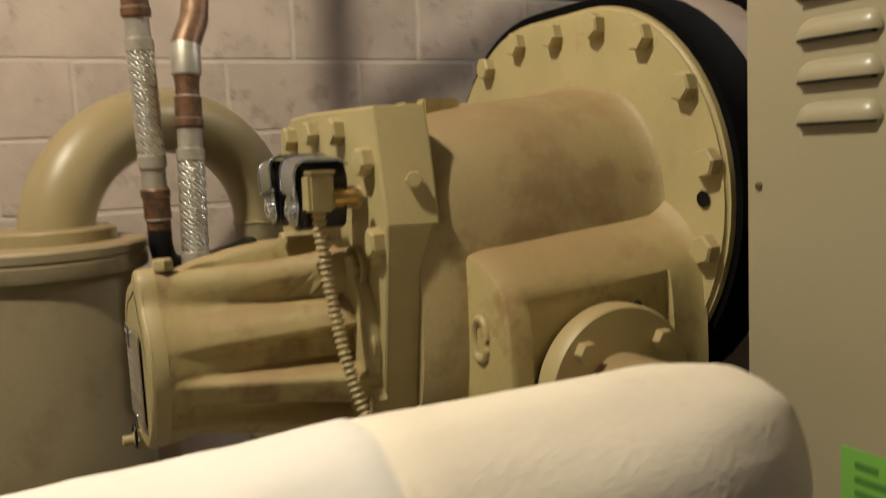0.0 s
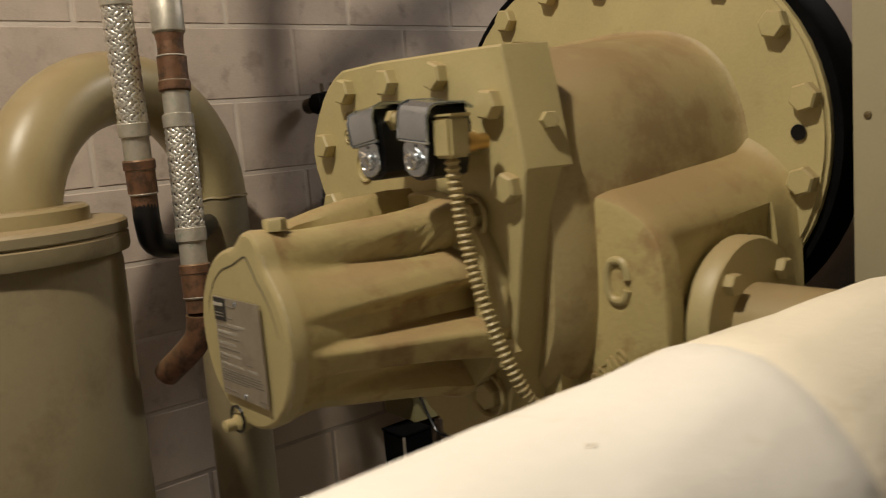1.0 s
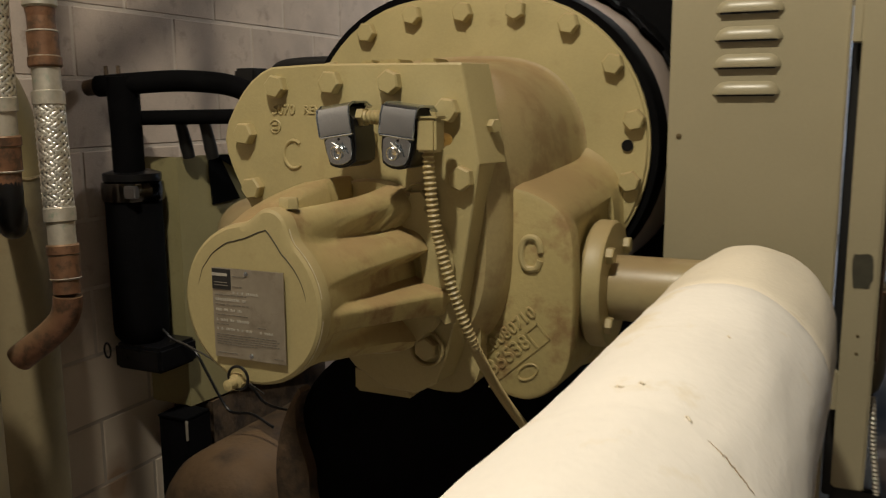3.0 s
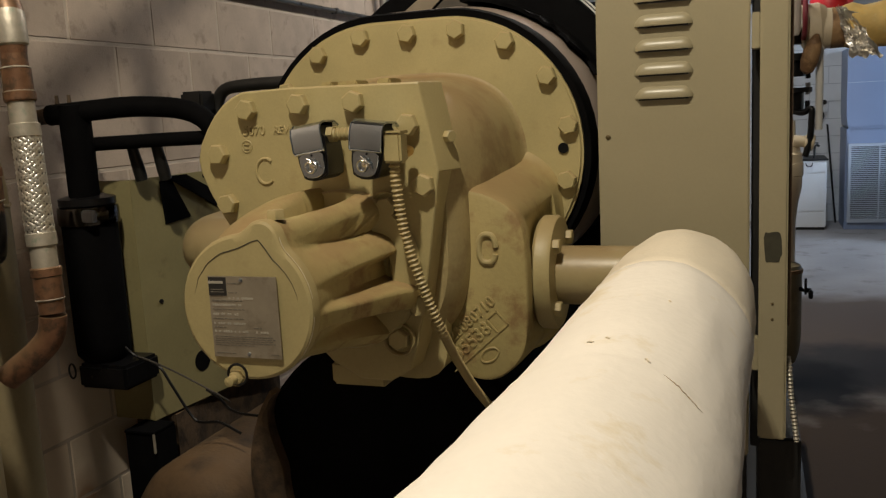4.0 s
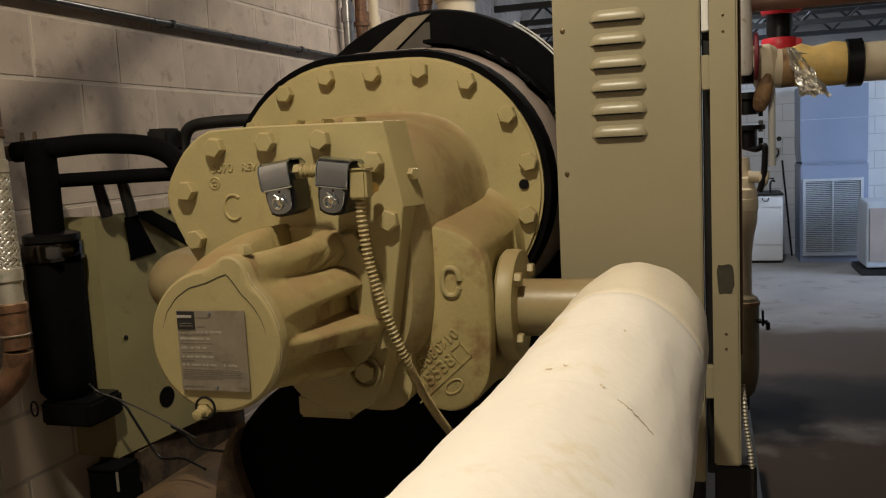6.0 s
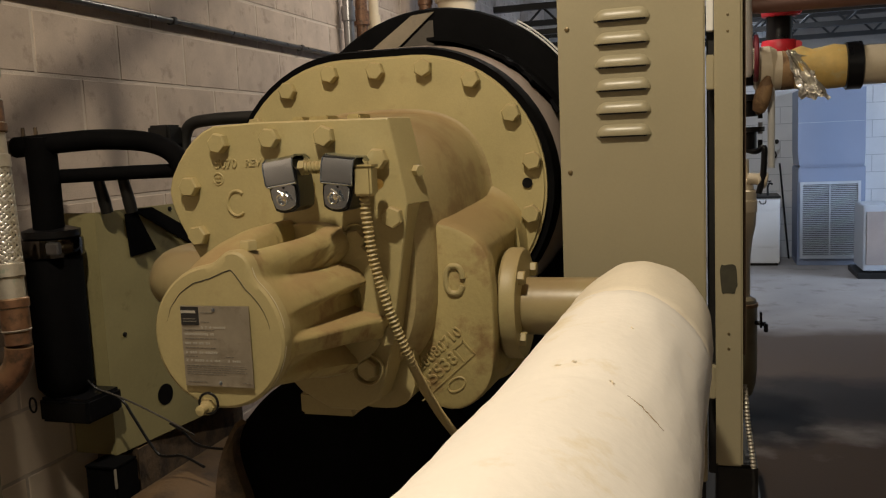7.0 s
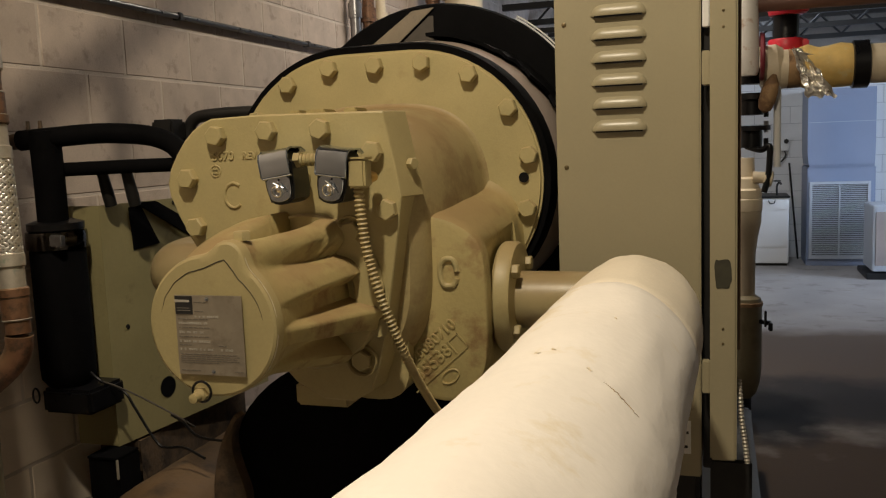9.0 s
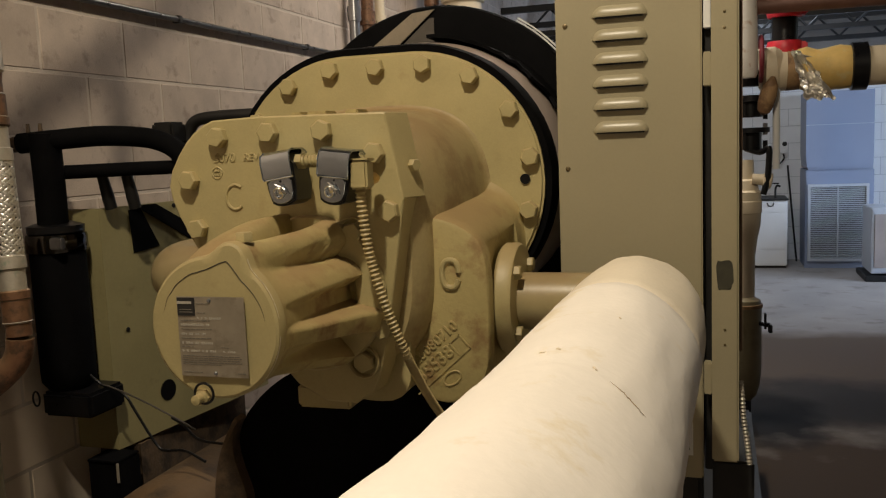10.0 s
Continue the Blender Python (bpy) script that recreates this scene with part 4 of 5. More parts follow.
part("weld_bead", tube([B + Vector((0.0785 * math.cos(a), 0.0785 * math.sin(a), 0.002 * math.sin(9 * a))) for a in (2 * math.pi * k / 40 for k in range(41))], 0.004, 6), BEIGE_PIPE, bend)
part("foot_plate", box(B.x - 0.13, B.x + 0.13, B.y - 0.13, B.y + 0.13, FLOOR, FLOOR + 0.02, 0.004), DARK_STEEL, bend)

# ---- filter and black lines by the wall ----
filt = thing("filter_drier", (-1.15, 0.24, 0.60), "black wrapped filter drier canister with clamp band", "filter")
part("canister", lathe([(0.0, 0.66), (0.06, 0.665), (0.078, 0.69), (0.080, 0.72), (0.080, 1.10), (0.074, 1.12), (0.0, 1.12)], (-1.15, 0.24, 0), "z", 40), RUBBER, filt)
part("clamp_band", lathe([(0.07, 1.085), (0.086, 1.087), (0.088, 1.095), (0.088, 1.13), (0.086, 1.14), (0.06, 1.142)], (-1.15, 0.24, 0), "z", 40, True), BAND, filt, "glossy black clamp band")
part("lid", lathe([(0.0, 1.13), (0.07, 1.135), (0.082, 1.145), (0.082, 1.165), (0.05, 1.175), (0.0, 1.175)], (-1.15, 0.24, 0), "z", 40), BLACK, filt)
part("clip", box(-1.10, -1.055, 0.15, 0.17, 1.10, 1.135, 0.004), GALV, filt, "bright clamp latch")
part("bracket", box(-1.20, -1.02, 0.17, 0.33, 0.59, 0.665, 0.01), BLACK, filt)
part("wire_loop", tube([(-1.17 + 0.012 * math.cos(a), 0.12, 0.66 + 0.022 * math.sin(a)) for a in (2 * math.pi * k / 16 for k in range(17))], 0.003, 6), BLACK, filt)
lines = thing("black_pipe", (-1.12, 0.2, 1.17), "black foam-insulated pipe running to the compressor", "pipe", "black pipes")
part("riser", tube([(-1.14, 0.22, 1.14), (-1.13, 0.21, 1.3), (-1.125, 0.20, 1.44)], 0.044, 24), RUBBER, lines)
part("run", tube(spline([(-1.20, 0.185, 1.412), (-1.10, 0.205, 1.418), (-0.98, 0.26, 1.425), (-0.88, 0.31, 1.418), (-0.82, 0.335, 1.402), (-0.775, 0.345, 1.372), (-0.755, 0.35, 1.33), (-0.75, 0.35, 1.26)], 6), 0.030, 24), RUBBER, lines)
part("end_cap", tube([(-1.243, 0.177, 1.406), (-1.238, 0.178, 1.407), (-1.205, 0.184, 1.411), (-1.195, 0.186, 1.412)], [0.012, 0.022, 0.024, 0.02], 16), RUST, lines, "rusty end fitting")
for dy in (0.0, 0.035):
    part("prong", tube([(-1.17 + dy, 0.188 + dy * 0.3, 1.435), (-1.17 + dy, 0.188 + dy * 0.3, 1.468)], [0.007, 0.005], 8), RUST, lines)
low = thing("black_pipe", (-0.8, 0.35, 1.31), "thin black insulated pipe under the larger one", "pipe", "black pipes")
part("run", tube([(-1.14, 0.24, 1.322), (-0.9, 0.32, 1.325), (-0.45, 0.47, 1.325)], 0.021, 20), RUBBER, low)
part("cap", box(-0.99, -0.91, 0.52, 0.60, 1.40, 1.468, 0.008), DARK_STEEL, low)
part("hook", tube(spline([(-0.92, 0.62, 1.36), (-0.915, 0.62, 1.43), (-0.885, 0.62, 1.47), (-0.81, 0.62, 1.48), (-0.70, 0.63, 1.482), (-0.45, 0.64, 1.482)], 5), 0.020, 16), DARK_STEEL, low)

brk = thing("support_bracket", (-1.1, 0.6, FLOOR), "beige sheet-steel support bracket behind the compressor", "bracket")
part("front_web", box(-1.23, -1.076, 0.345, 0.358, 0.43, 1.205, 0.003), BRACKET, brk)
along, out = Vector((0.122, 0.9925, 0)), Vector((0.9925, -0.122, 0))
def on_web(d, z, lift=0.0):
    """A point on the side web, d along it from the corner."""
    return Vector((-1.075, 0.345, z)) + along * d + out * lift
part("side_web", loft([[on_web(0, 0.43, -0.012), on_web(0, 0.43), on_web(0, 1.205), on_web(0, 1.205, -0.012)], [on_web(0.8, 0.43, -0.012), on_web(0.8, 0.43), on_web(0.8, 1.205), on_web(0.8, 1.205, -0.012)]]), BRACKET, brk)
part("foot", box(-1.22, -1.06, 0.42, 1.1, FLOOR, 0.43, 0.01), RUST, brk)
part("bracket_hole", tube([on_web(0.237, 0.563, -0.002), on_web(0.237, 0.563, 0.002)], 0.036, 24), BLACK, brk, "round dark hole")
for d, z in ((0.077, 0.807), (0.33, 1.19), (0.47, 1.17), (0.50, 1.11), (0.58, 1.18), (0.46, 1.06)):
    part("screw", tube([on_web(d, z, -0.001), on_web(d, z, 0.004), on_web(d, z, 0.005)], [0.0075, 0.0075, 0.003], 10), DARK_STEEL, brk)
for x, y in ((-1.04, 0.33), (-0.955, 0.335)):
    part("hanger", tube([(x, y + 0.03, 1.205), (x, y + 0.022, 1.235), (x, y, 1.31)], [0.018, 0.019, 0.016], 12), DARK_STEEL, brk)
# two flat black shapes on the side web paint in diagonal shadows
part("brace", loft([[on_web(d, z, lift) for d, z in ((0.15, 1.203), (0.24, 1.203), (0.58, 1.03), (0.47, 1.03))] for lift in (0.001, 0.008)]), RUBBER, brk, "black diagonal strip painted as a shadow")
part("slot", loft([[on_web(d, z, lift) for d, z in ((0.12, 1.19), (0.17, 1.20), (0.25, 1.06), (0.13, 1.05))] for lift in (0.001, 0.003)]), RUBBER, brk, "dark open slot or painted shadow patch")

elbow = thing("end_elbow", (-0.45, 0.06, 0.95), "beige-painted pipe elbow with rounded end", "pipe")
part("elbow", tube(spline([(-0.58, 0.45, 1.05), (-0.62, 0.25, 1.05), (-0.60, 0.08, 1.05), (-0.50, 0.0, 1.05), (-0.2, 0.02, 1.05)], 7), 0.08, 32), BEIGE_PIPE, elbow)

# ---- lower vessel and floor clutter ----
vessel = thing("lower_vessel", (-0.1, 0.8, FLOOR), "lower vessel coloured black for the shadow on it, with a rusty end ring", "vessel")
# black end puts the compressor's shadow into the colour; brown shows only beyond it
part("shell", lathe([(0.0, 0.03), (0.38, 0.03), (0.392, 0.04), (0.392, 2.2), (0.0, 2.2)], (-0.1, 0.0, 0.45), "y", 56), RUBBER, vessel)
crescent = []
for k in range(31):
    deg = 144 + 76 * k / 30
    a, inner = radians(deg), 0.388 - 0.085 * sstep(deg, 146, 178)
    crescent.append([(-0.1 + q * math.cos(a), y, 0.45 + q * math.sin(a)) for q, y in ((inner, -0.006), (0.388, -0.010), (0.402, -0.002), (0.402, 0.034), (inner, 0.034))])
part("end_ring", loft(crescent), RUST, vessel, "rusty brown end ring showing on one side", 40)
part("skid", box(-0.5, 0.9, 0.25, 2.2, FLOOR, 0.1, 0.01), DARK_STEEL, vessel, "dark steel skid")
drum = thing("rusty_pipe", (-0.78, 0.8, FLOOR), "rusty brown large pipe lying low along the wall", "pipe")
part("pipe", lathe([(0.0, -0.03), (0.08, -0.022), (0.15, 0.0), (0.19, 0.035), (0.208, 0.08), (0.21, 0.12), (0.21, 1.6), (0.0, 1.6)], (-0.82, 0.10, 0.18), "y", 48), RUST, drum)
part("saddle", box(-0.98, -0.66, 0.5, 0.6, FLOOR, 0.12, 0.01), DARK_STEEL, drum)
chan = thing("steel_channel", (-1.09, 0.30, 0.3), "short dark steel channel with a lit edge coloured in", "channel")
# black block stands for the shaded hollow, pale strip for its lit edge
part("web", box(-1.125, -1.012, 0.258, 0.36, FLOOR, 0.419, 0.002), RUBBER, chan, "solid black block for the channel's shaded hollow")
part("flange", box(-1.017, -1.010, 0.250, 0.258, 0.36, 0.424, 0.002), SOLDER, chan, "pale strip for the lit edge")
part("top", box(-1.125, -1.012, 0.252, 0.36, 0.421, 0.428, 0.002), RUBBER, chan)
for label, pts, r, m in (("thin black loose cable by the bracket", [(-1.08, 0.24, 0.71), (-1.042, 0.25, 0.674), (-0.964, 0.25, 0.646), (-0.93, 0.25, 0.60), (-0.882, 0.25, 0.524), (-0.85, 0.25, 0.485), (-0.822, 0.25, 0.479), (-0.763, 0.25, 0.483), (-0.70, 0.26, 0.45)], 0.0042, BLACK), ("thin pale loose cable by the bracket", [(-1.06, 0.25, 0.66), (-1.03, 0.25, 0.672), (-0.915, 0.25, 0.636), (-0.779, 0.25, 0.579), (-0.72, 0.25, 0.55)], 0.0028, TAPE_DARK), ("thin black loose cable by the bracket", [(-0.80, 0.25, 0.583), (-0.76, 0.25, 0.562), (-0.721, 0.25, 0.526), (-0.66, 0.25, 0.515), (-0.58, 0.24, 0.53), (-0.52, 0.22, 0.62)], 0.0042, BLACK)):
    cb = thing("loose_cable", pts[0], label, "cable", "loose cables")
    part("cable", tube(spline(pts, 6), r, 8), m, cb)

# ---- wall services ----
cond = thing("wall_conduit", (XW + 0.02, 1.6, 1.88), "thin galvanised conduit clipped along the block wall", "conduit")
part("tube", tube([(XW + 0.02, -3.0, 1.885), (XW + 0.02, 2.9, 1.885)], 0.0115, 16), CONDUIT, cond)
for y in (0.2, 1.09, 2.2):
    part("strap", box(XW, XW + 0.036, y - 0.012, y + 0.012, 1.871, 1.899, 0.003), CONDUIT, cond)
for y, r, m, lab in ((2.75, 0.03, GALV, "galvanised riser pipe on the wall"), (2.95, 0.035, COPPER, "copper riser pipe on the wall"), (3.15, 0.03, CREAM, "pale riser pipe on the wall")):
    rp = thing("riser_pipe", (XW + 0.06, y, 1.4), lab, "pipe", "riser pipes by the wall")
    part("tube", tube([(XW + 0.06, y, 0.3), (XW + 0.06, y, 3.2)], r, 18), m, rp)
    part("coupling", tube([(XW + 0.06, y, 2.08), (XW + 0.06, y, 2.16)], r * 1.3, 18), m, rp)

for x, r, m, lab in ((-1.14, 0.045, COPPER, "copper pipe rising beyond the motor"), (-0.915, 0.13, CREAM, "wide white pipe rising beyond the motor")):
    rp = thing("riser_pipe", (x, 4.0, FLOOR), lab, "pipe", "pipes beyond the motor")
    part("tube", tube([(x, 4.0, FLOOR), (x, 4.0, 3.99)], r, 24), m, rp)
    part("coupling", tube([(x, 4.0, 2.33), (x, 4.0, 2.335), (x, 4.0, 2.42), (x, 4.0, 2.425)], [r, r * 1.15, r * 1.15, r], 24), m, rp)

# ---- far end of the room ----
ahu = thing("air_handler", (2.05, 9.0, FLOOR), "blue-grey sheet-metal air handler with return grille", "air handler")
part("case", box(1.715, 2.42, 8.7, 9.38, FLOOR, 0.93, 0.01), BLUE, ahu)
part("upper_case", loft([[(1.728, y, 0.955), (2.405, y, 0.955), (2.41, y, 1.10), (2.41, y, 1.80), (1.715, y, 1.80), (1.715, y, 1.10)] for y in (8.68, 9.38)]), BLUE, ahu)
part("seam", box(1.735, 2.405, 8.69, 8.705, 0.925, 0.96, 0.004), BLUE, ahu)
part("panel_joint", box(1.715, 2.41, 8.676, 8.682, 1.428, 1.432), GRILLE, ahu)
part("plinth", box(1.71, 2.425, 8.69, 9.3, FLOOR, -0.13, 0.004), BLUE, ahu)
gr = part("grille_frame", join(box(1.740, 2.370, 8.67, 8.70, 0.735, 0.765), box(1.740, 2.370, 8.67, 8.70, -0.11, -0.08), box(1.740, 1.770, 8.67, 8.70, -0.08, 0.735), box(2.340, 2.370, 8.67, 8.70, -0.08, 0.735), box(2.045, 2.062, 8.675, 8.70, -0.08, 0.735)), GRILLE, ahu)
part("grille_back", box(1.76, 2.35, 8.697, 8.699, -0.09, 0.745), DARK_STEEL, gr, "dark space behind the slats")
slat = mesh_of(box(-0.288, 0.288, -0.012, 0.004, -0.0045, 0.0045), GRILLE)
for k in range(38):
    piece("slat", slat, gr, Matrix.Translation((2.055, 8.692, -0.07 + 0.0215 * k)) @ Matrix.Rotation(radians(25), 4, "X"))
cab = thing("white_cabinet", (1.33, 8.9, FLOOR), "white enamelled floor cabinet with dark top edge", "cabinet")
part("body", box(1.10, 1.525, 8.65, 9.2, FLOOR + 0.03, 0.59, 0.01), WHITE_SHEET, cab)
part("worktop", box(1.09, 1.535, 8.63, 9.22, 0.592, 0.615, 0.004), DARK_STEEL, cab)
part("drawer", box(1.12, 1.515, 8.638, 8.65, 0.46, 0.575, 0.004), WHITE_SHEET, cab)
part("door", box(1.12, 1.515, 8.638, 8.65, 0.03, 0.445, 0.004), WHITE_SHEET, cab)
part("lower_door", box(1.12, 1.515, 8.638, 8.65, -0.155, 0.015, 0.004), WHITE_SHEET, cab)
part("plinth", box(1.12, 1.51, 8.68, 9.1, FLOOR, FLOOR + 0.03), DARK_STEEL, cab)
for x, z in ((1.34, 0.545), (1.16, 0.25)):
    part("handle", tube(spline([(x - 0.035, 8.64, z + 0.02), (x - 0.02, 8.61, z - 0.01), (x + 0.02, 8.61, z - 0.01), (x + 0.035, 8.64, z + 0.02)], 4), 0.006, 8), DARK_STEEL, cab)
kit = thing("bench_tap", (1.40, 8.75, 0.615), "small dark tap fitting standing on the white cabinet", "tap")
part("stem", tube(spline([(1.40, 8.75, 0.615), (1.40, 8.75, 0.72), (1.42, 8.74, 0.76), (1.45, 8.74, 0.745)], 4), 0.012, 10), DARK_STEEL, kit)
part("lever", box(1.36, 1.44, 8.74, 8.76, 0.775, 0.79, 0.003), DARK_STEEL, kit)
wbx = thing("wall_box", (1.52, 9.36, 1.11), "small white switch box with dark dial on block wall", "switch box")
part("case", box(1.475, 1.56, 9.33, 9.392, 1.11, 1.27, 0.006), WHITE_SHEET, wbx)
part("dial", lathe([(0.028, 9.322), (0.028, 9.33), (0.0, 9.33)], (1.535, 0, 1.225), "y", 16), DARK_STEEL, wbx)
part("cable", tube(spline([(1.52, 9.35, 1.11), (1.53, 9.35, 1.05), (1.47, 9.35, 0.98), (1.38, 9.36, 0.96)], 5), 0.009, 8), DARK_STEEL, wbx)
rod = thing("leaning_rod", (1.67, 9.30, FLOOR), "thin dark rod leaning on the white block wall", "rod")
part("shaft", tube([(1.672, 9.25, FLOOR), (1.573, 9.36, 0.965)], 0.011, 8), DARK_STEEL, rod)
unit = thing("grey_unit", (2.55, 8.1, FLOOR), "low grey equipment box on a dark base", "equipment box")
part("case", box(2.25, 2.9, 7.75, 8.3, FLOOR + 0.08, 0.565, 0.01), GRILLE, unit)
part("inset_panel", box(2.28, 2.86, 7.742, 7.75, FLOOR + 0.14, 0.50, 0.004), BARREL, unit)
part("base", box(2.20, 2.95, 7.72, 8.35, FLOOR, FLOOR + 0.06, 0.005), DARK_STEEL, unit)
for y in (6.6, 7.8, 9.0):
    jo = thing("roof_joist", (2.0, y, 2.45), "dark steel roof joist", "joist", "roof joists")
    part("top_chord", box(XW, XE, y - 0.03, y + 0.03, 2.62, 2.68), DARK_STEEL, jo)
    part("bottom_chord", box(XW, XE, y - 0.03, y + 0.03, 2.38, 2.43), DARK_STEEL, jo)
    for k in range(14):
        x = -1.0 + 0.44 * k
        part("web", tube([(x, y, 2.42), (x + 0.22, y, 2.64)], 0.012, 8), DARK_STEEL, jo)
        part("web", tube([(x + 0.22, y, 2.64), (x + 0.44, y, 2.42)], 0.012, 8), DARK_STEEL, jo)

yp = thing("yellowed_pipe", (1.5, 3.0, 1.57), "yellowed insulated water pipe with a black band", "pipe")
part("elbow_cover", tube([(0.96, 3.0, 1.68), (0.965, 3.0, 1.68), (1.05, 3.0, 1.69), (1.075, 3.0, 1.69)], [0.08, 0.115, 0.112, 0.09], 28), CREAM, yp, "mottled cream elbow cover")
part("insulation", tube([(1.06, 3.0, 1.672), (1.10, 3.0, 1.672)], [0.10, 0.099], 32), CREAM, yp, "dull cream jacket")
part("bare_lagging", tube([(1.095, 3.0, 1.672), (1.10, 3.0, 1.672), (1.14, 3.0, 1.670), (1.19, 3.0, 1.672)], [0.090, 0.101, 0.097, 0.095], 32), MOTTLE, yp, "torn brown lagging under the jacket")
part("insulation", tube([(1.155, 3.0, 1.672), (1.16, 3.0, 1.672), (1.19, 3.0, 1.678), (1.24, 3.0, 1.669), (1.30, 3.0, 1.672), (1.35, 3.0, 1.678), (1.42, 3.0, 1.674)], [0.096, 0.104, 0.112, 0.103, 0.107, 0.112, 0.104], 32), YELLOW, yp)
part("band", tube([(1.40, 3.0, 1.675), (1.405, 3.0, 1.675), (1.475, 3.0, 1.675), (1.48, 3.0, 1.675)], [0.11, 0.12, 0.12, 0.11], 32), BLACK, yp, "black rubber band")
part("jacket", tube([(1.47, 3.0, 1.675), (2.9, 3.0, 1.675)], 0.098, 32), CREAM, yp, "cream jacket")
rings = []
for i in range(31):
    t = i / 30
    xl, xr = 1.112 + 0.068 * t, 1.155 + 0.168 * t
    row = []
    for j in range(23):
        u = j / 22
        crumple = 0.030 * noise.noise(Vector((t * 4, u * 4, 7))) + 0.018 * abs(noise.noise(Vector((t * 11, u * 9, 3)))) + 0.007 * noise.noise(Vector((t * 26, u * 21, 5)))
        row.append((xl + (xr - xl) * u + 0.012 * noise.noise(Vector((t * 7, u * 3, 2))), 2.878 + crumple - 0.015 * t, 1.762 - t * (0.245 + 0.022 * noise.noise(Vector((u * 6, 3, 4)))) + 0.010 * noise.noise(Vector((t * 8, u * 8, 4)))))
    rings.append(row)
foilm = loft(rings, cap=False, close=False)
bmesh.ops.solidify(foilm, geom=foilm.faces[:], thickness=0.002)
part("torn_foil", foilm, FOIL, yp, "torn crumpled foil facing", 20)
part("torn_lagging", tube([(1.03, 2.90, 1.64), (1.02, 2.89, 1.60), (1.008, 2.89, 1.56), (0.995, 2.90, 1.51), (0.985, 2.91, 1.47), (0.98, 2.92, 1.455)], [0.012, 0.034, 0.042, 0.042, 0.032, 0.01], 20), MOTTLE, yp, "torn brown mottled lagging")
cp = thing("coupled_pipe", (1.10, 3.1, 1.75), "black vertical pipe with bright red couplings", "pipe")
part("pipe", tube([(1.10, 3.15, 1.70), (1.10, 3.15, 2.6)], 0.066, 28), BLACK, cp)
for z in (1.80, 2.0):
    part("coupling", lathe([(0.066, -0.04), (0.086, -0.038), (0.092, -0.02), (0.092, 0.02), (0.086, 0.038), (0.066, 0.04)], (1.10, 3.15, z), "z", 28), RED, cp, "red grooved coupling")
    part("bolt_lug", box(1.17, 1.21, 3.10, 3.20, z - 0.03, z + 0.03, 0.008), RED, cp)
bp = thing("brown_pipe", (1.8, 2.9, 2.0), "brown primed pipe across the room under the ceiling", "pipe")
part("pipe", tube([(0.82, 2.9, 2.0), (3.4, 2.9, 1.985)], 0.042, 20), BROWN_PIPE, bp)
vg = thing("valve_stack", (0.92, 2.9, 1.1), "black valve stack with flanges and handwheel", "valve")
for z, r, h in ((1.66, 0.09, 0.025), (1.60, 0.06, 0.08), (1.52, 0.095, 0.03), (1.44, 0.06, 0.12), (1.36, 0.095, 0.03), (1.27, 0.055, 0.12)):
    part("valve_section", lathe([(0.0, 0), (r, 0.003), (r, h - 0.003), (0.0, h)], (0.925, 3.0, z), "z", 20), BLACK, vg)
    part("flange_bolt", tube([(0.995, 2.96, z - 0.01), (0.995, 2.96, z + 0.05)], 0.012, 8), GALV if r > 0.08 else BLACK, vg)
part("side_arm", tube(spline([(0.90, 2.98, 1.28), (0.97, 2.94, 1.26), (1.01, 2.92, 1.28), (1.012, 2.92, 1.22), (1.005, 2.92, 1.12), (0.985, 2.92, 1.04)], 5), 0.016, 14), BLACK, vg)
wheel = part("handwheel", tube([(0.97, 2.9 + 0.11 * math.cos(a), 1.735 + 0.11 * math.sin(a)) for a in (2 * math.pi * k / 28 for k in range(29))], 0.012, 10), DARK_RED, vg, "dark red handwheel")
part("spoke", box(0.965, 0.975, 2.80, 3.0, 1.728, 1.742), DARK_RED, wheel)
wp = thing("white_riser", (1.05, 2.95, 0.9), "thin white riser pipe with a brass tee", "pipe")
part("pipe", tube([(1.05, 2.97, 1.17), (1.05, 2.97, 1.60)], 0.018, 14), WHITE_SHEET, wp)
part("tee", tube([(0.93, 2.95, 1.12), (0.985, 2.95, 1.115), (0.99, 2.95, 1.113), (1.025, 2.95, 1.105), (1.03, 2.95, 1.104)], [0.03, 0.03, 0.045, 0.042, 0.03], 16), CREAM, wp)
part("strap_line", tube([(0.90, 2.86, 1.64), (0.90, 2.86, 1.66), (0.895, 2.86, 1.80), (0.885, 2.86, 2.2)], [0.045, 0.055, 0.06, 0.06], 18), LAGGING, wp, "white lagging with brown stains")
lg = thing("lagged_pipe", (0.90, 2.9, 0.45), "cream-lagged vertical pipe with stepped jackets", "pipe")
part("jacket", lathe([(0.0, 0.47), (0.052, 0.47), (0.054, 0.70), (0.066, 0.80), (0.082, 0.875), (0.084, 0.935), (0.088, 0.94), (0.088, 1.0), (0.083, 1.005), (0.086, 1.05), (0.072, 1.06), (0.066, 1.11), (0.05, 1.12), (0.045, 1.22), (0.0, 1.22)], (0.895, 3.0, 0), "z", 32), CREAM, lg)
st = thing("strainer_drum", (0.90, 2.9, FLOOR), "pale grey drum with a small drain cock", "drum")
part("drum", lathe([(0.0, -0.10), (0.03, -0.095), (0.06, -0.06), (0.078, 0.0), (0.086, 0.08), (0.087, 0.40), (0.088, 0.43), (0.08, 0.465), (0.05, 0.485), (0.0, 0.488)], (0.897, 3.0, 0), "z", 32), TANK, st)
part("leg", tube([(0.897, 3.0, FLOOR), (0.897, 3.0, -0.05)], 0.035, 16), DARK_STEEL, st)
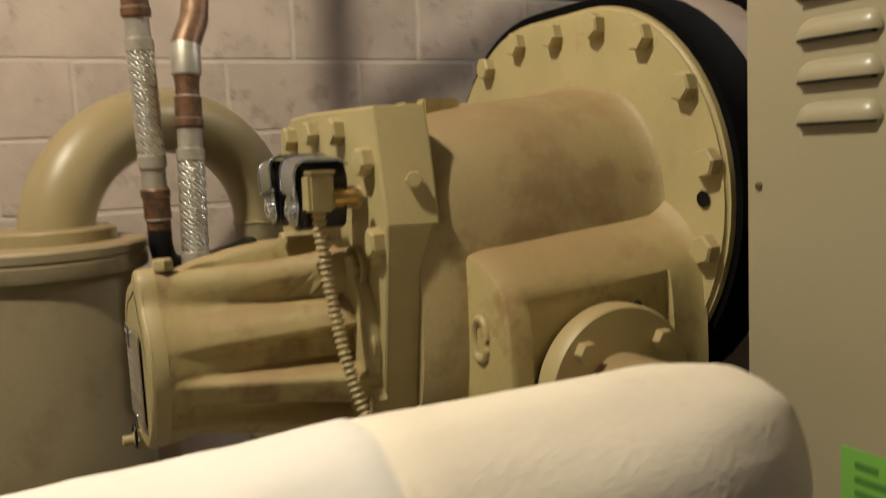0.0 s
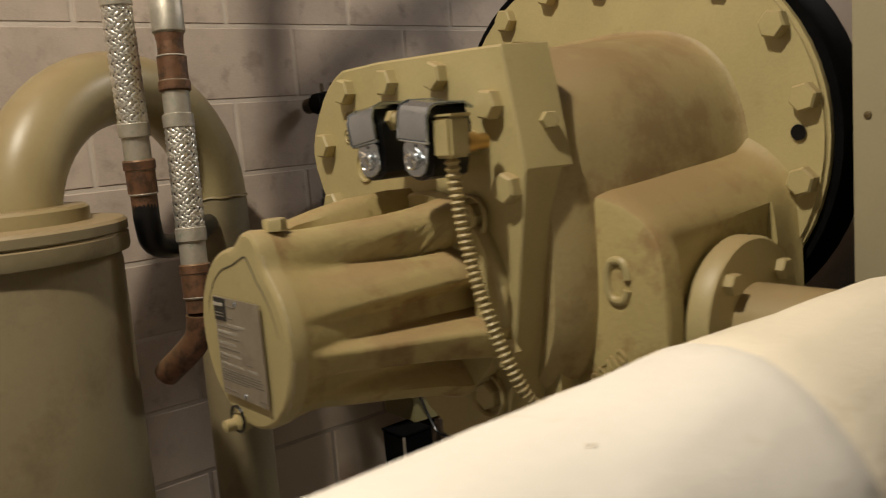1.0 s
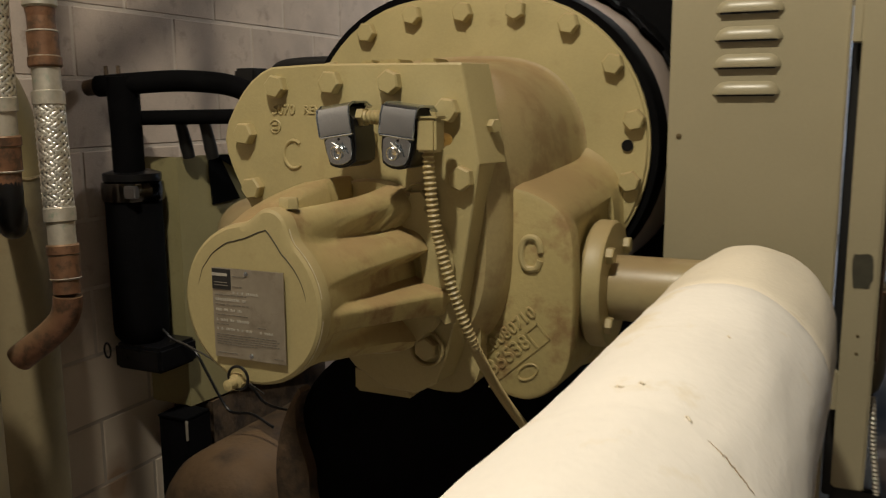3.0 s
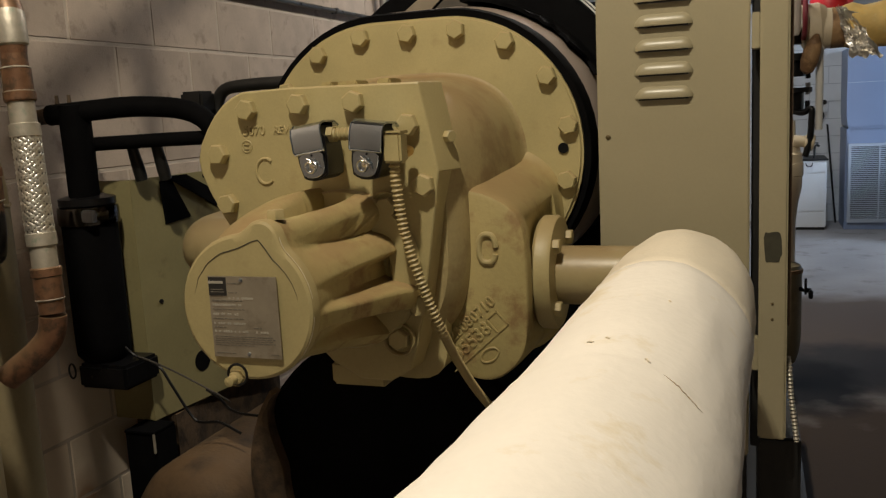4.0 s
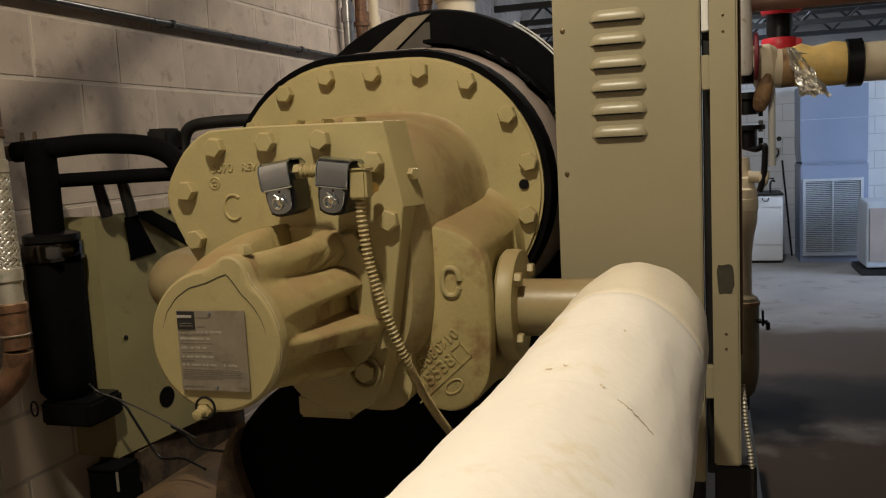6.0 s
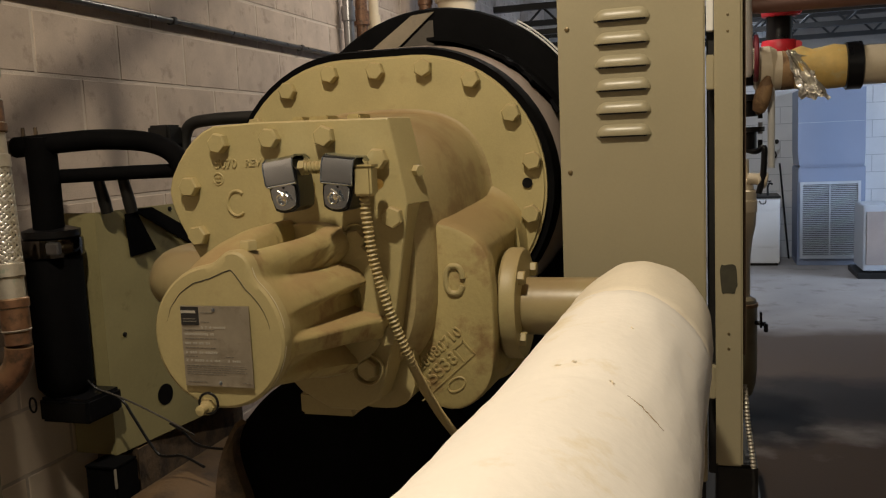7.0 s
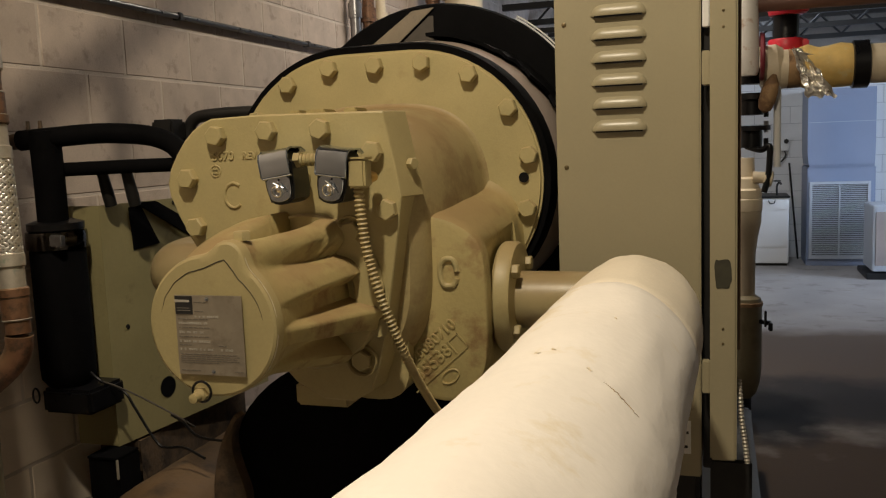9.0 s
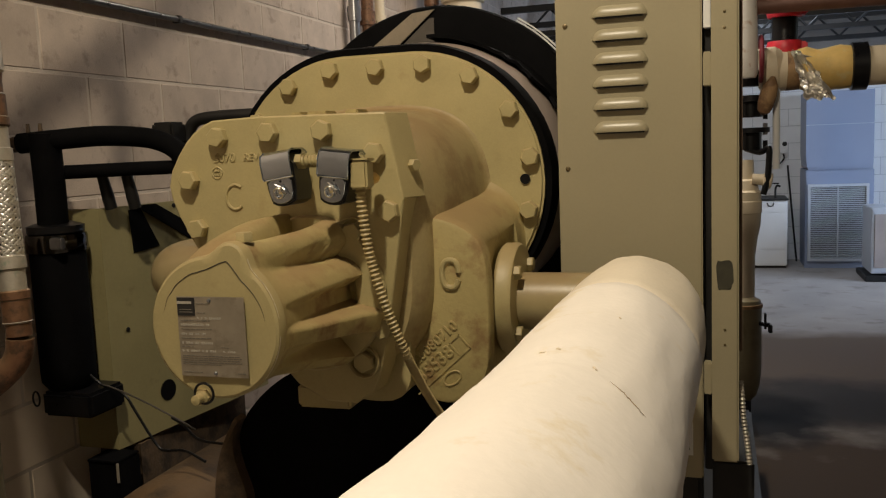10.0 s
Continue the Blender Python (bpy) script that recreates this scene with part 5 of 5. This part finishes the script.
part("lid_clamp", lathe([(0.086, 0.425), (0.092, 0.427), (0.092, 0.445), (0.084, 0.447)], (0.897, 3.0, 0), "z", 32, True), MOTTLE, st, "rusty clamp ring")
part("drain_cock", join(tube([(0.97, 2.96, 0.345), (1.022, 2.94, 0.34)], 0.013, 10), box(0.992, 1.004, 2.92, 2.95, 0.32, 0.41, 0.004), box(1.012, 1.034, 2.92, 2.95, 0.30, 0.345, 0.004)), BLACK, st)
cl = thing("door_cable", (0.83, 0.1, 0.7), "thin ribbed flexible conduit hanging by the door edge", "conduit")
line = spline([(0.800, 0.02, 0.83), (0.803, 0.0, 0.80), (0.806, 0.0, 0.754), (0.813, 0.0, 0.70), (0.818, 0.0, 0.655)], 20)
line = even(line, 0.002)
part("sleeve", tube(line, [0.0055 + 0.0012 * math.cos(2 * math.pi * k / 4) for k in range(len(line))], 10), SOLDER, cl)

# ---- masonry ----
block = box(-0.012, 0.0, 0.0, 0.3964, 0.0, 0.1932, 0.003, 1)
block.faces.ensure_lookup_table()
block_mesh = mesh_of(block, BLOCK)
rest = []
for c in range(21):
    z = FLOOR + 0.2032 * c + 0.005
    off = 0.366 if c % 2 else 0.163
    for k in range(-12, 22):
        y = off + 0.4064 * k + 0.005
        if z + 0.19 > 4.0 or y < YN or y + 0.4 > YB:
            continue
        if -1.0 < y < 4.4 and z < 2.6:
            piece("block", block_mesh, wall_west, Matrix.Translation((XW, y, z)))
        else:
            rest.append((y, z))
verts, faces = [], []
def add_box(x0, x1, y0, y1, z0, z1):
    i = len(verts)
    verts.extend([(x, y, z) for x in (x0, x1) for y in (y0, y1) for z in (z0, z1)])
    faces.extend([tuple(i + q for q in f) for f in ((0, 1, 3, 2), (4, 6, 7, 5), (0, 4, 5, 1), (2, 3, 7, 6), (0, 2, 6, 4), (1, 5, 7, 3))])
for y, z in rest:
    add_box(XW - 0.012, XW, y, y + 0.3964, z, z + 0.1932)
me = bpy.data.meshes.new("mesh")
me.from_pydata(verts, [], faces)
me.materials.append(BLOCK)
piece("blocks", me, wall_west, Matrix.Identity(4))["kind"] = "stuff"
verts, faces = [], []
for c in range(20):
    z = FLOOR + 0.2032 * c + 0.004
    for k in range(16):
        x = XW + 0.4064 * k + (0.2 if c % 2 else 0.0)
        add_box(x, min(x + 0.3984, XE), YB - 0.006, YB + 0.01, z, z + 0.1952)
me = bpy.data.meshes.new("mesh")
me.from_pydata(verts, [], faces)
me.materials.append(WHITE_BLOCK)
piece("blocks", me, wall_back, Matrix.Identity(4))["kind"] = "stuff"
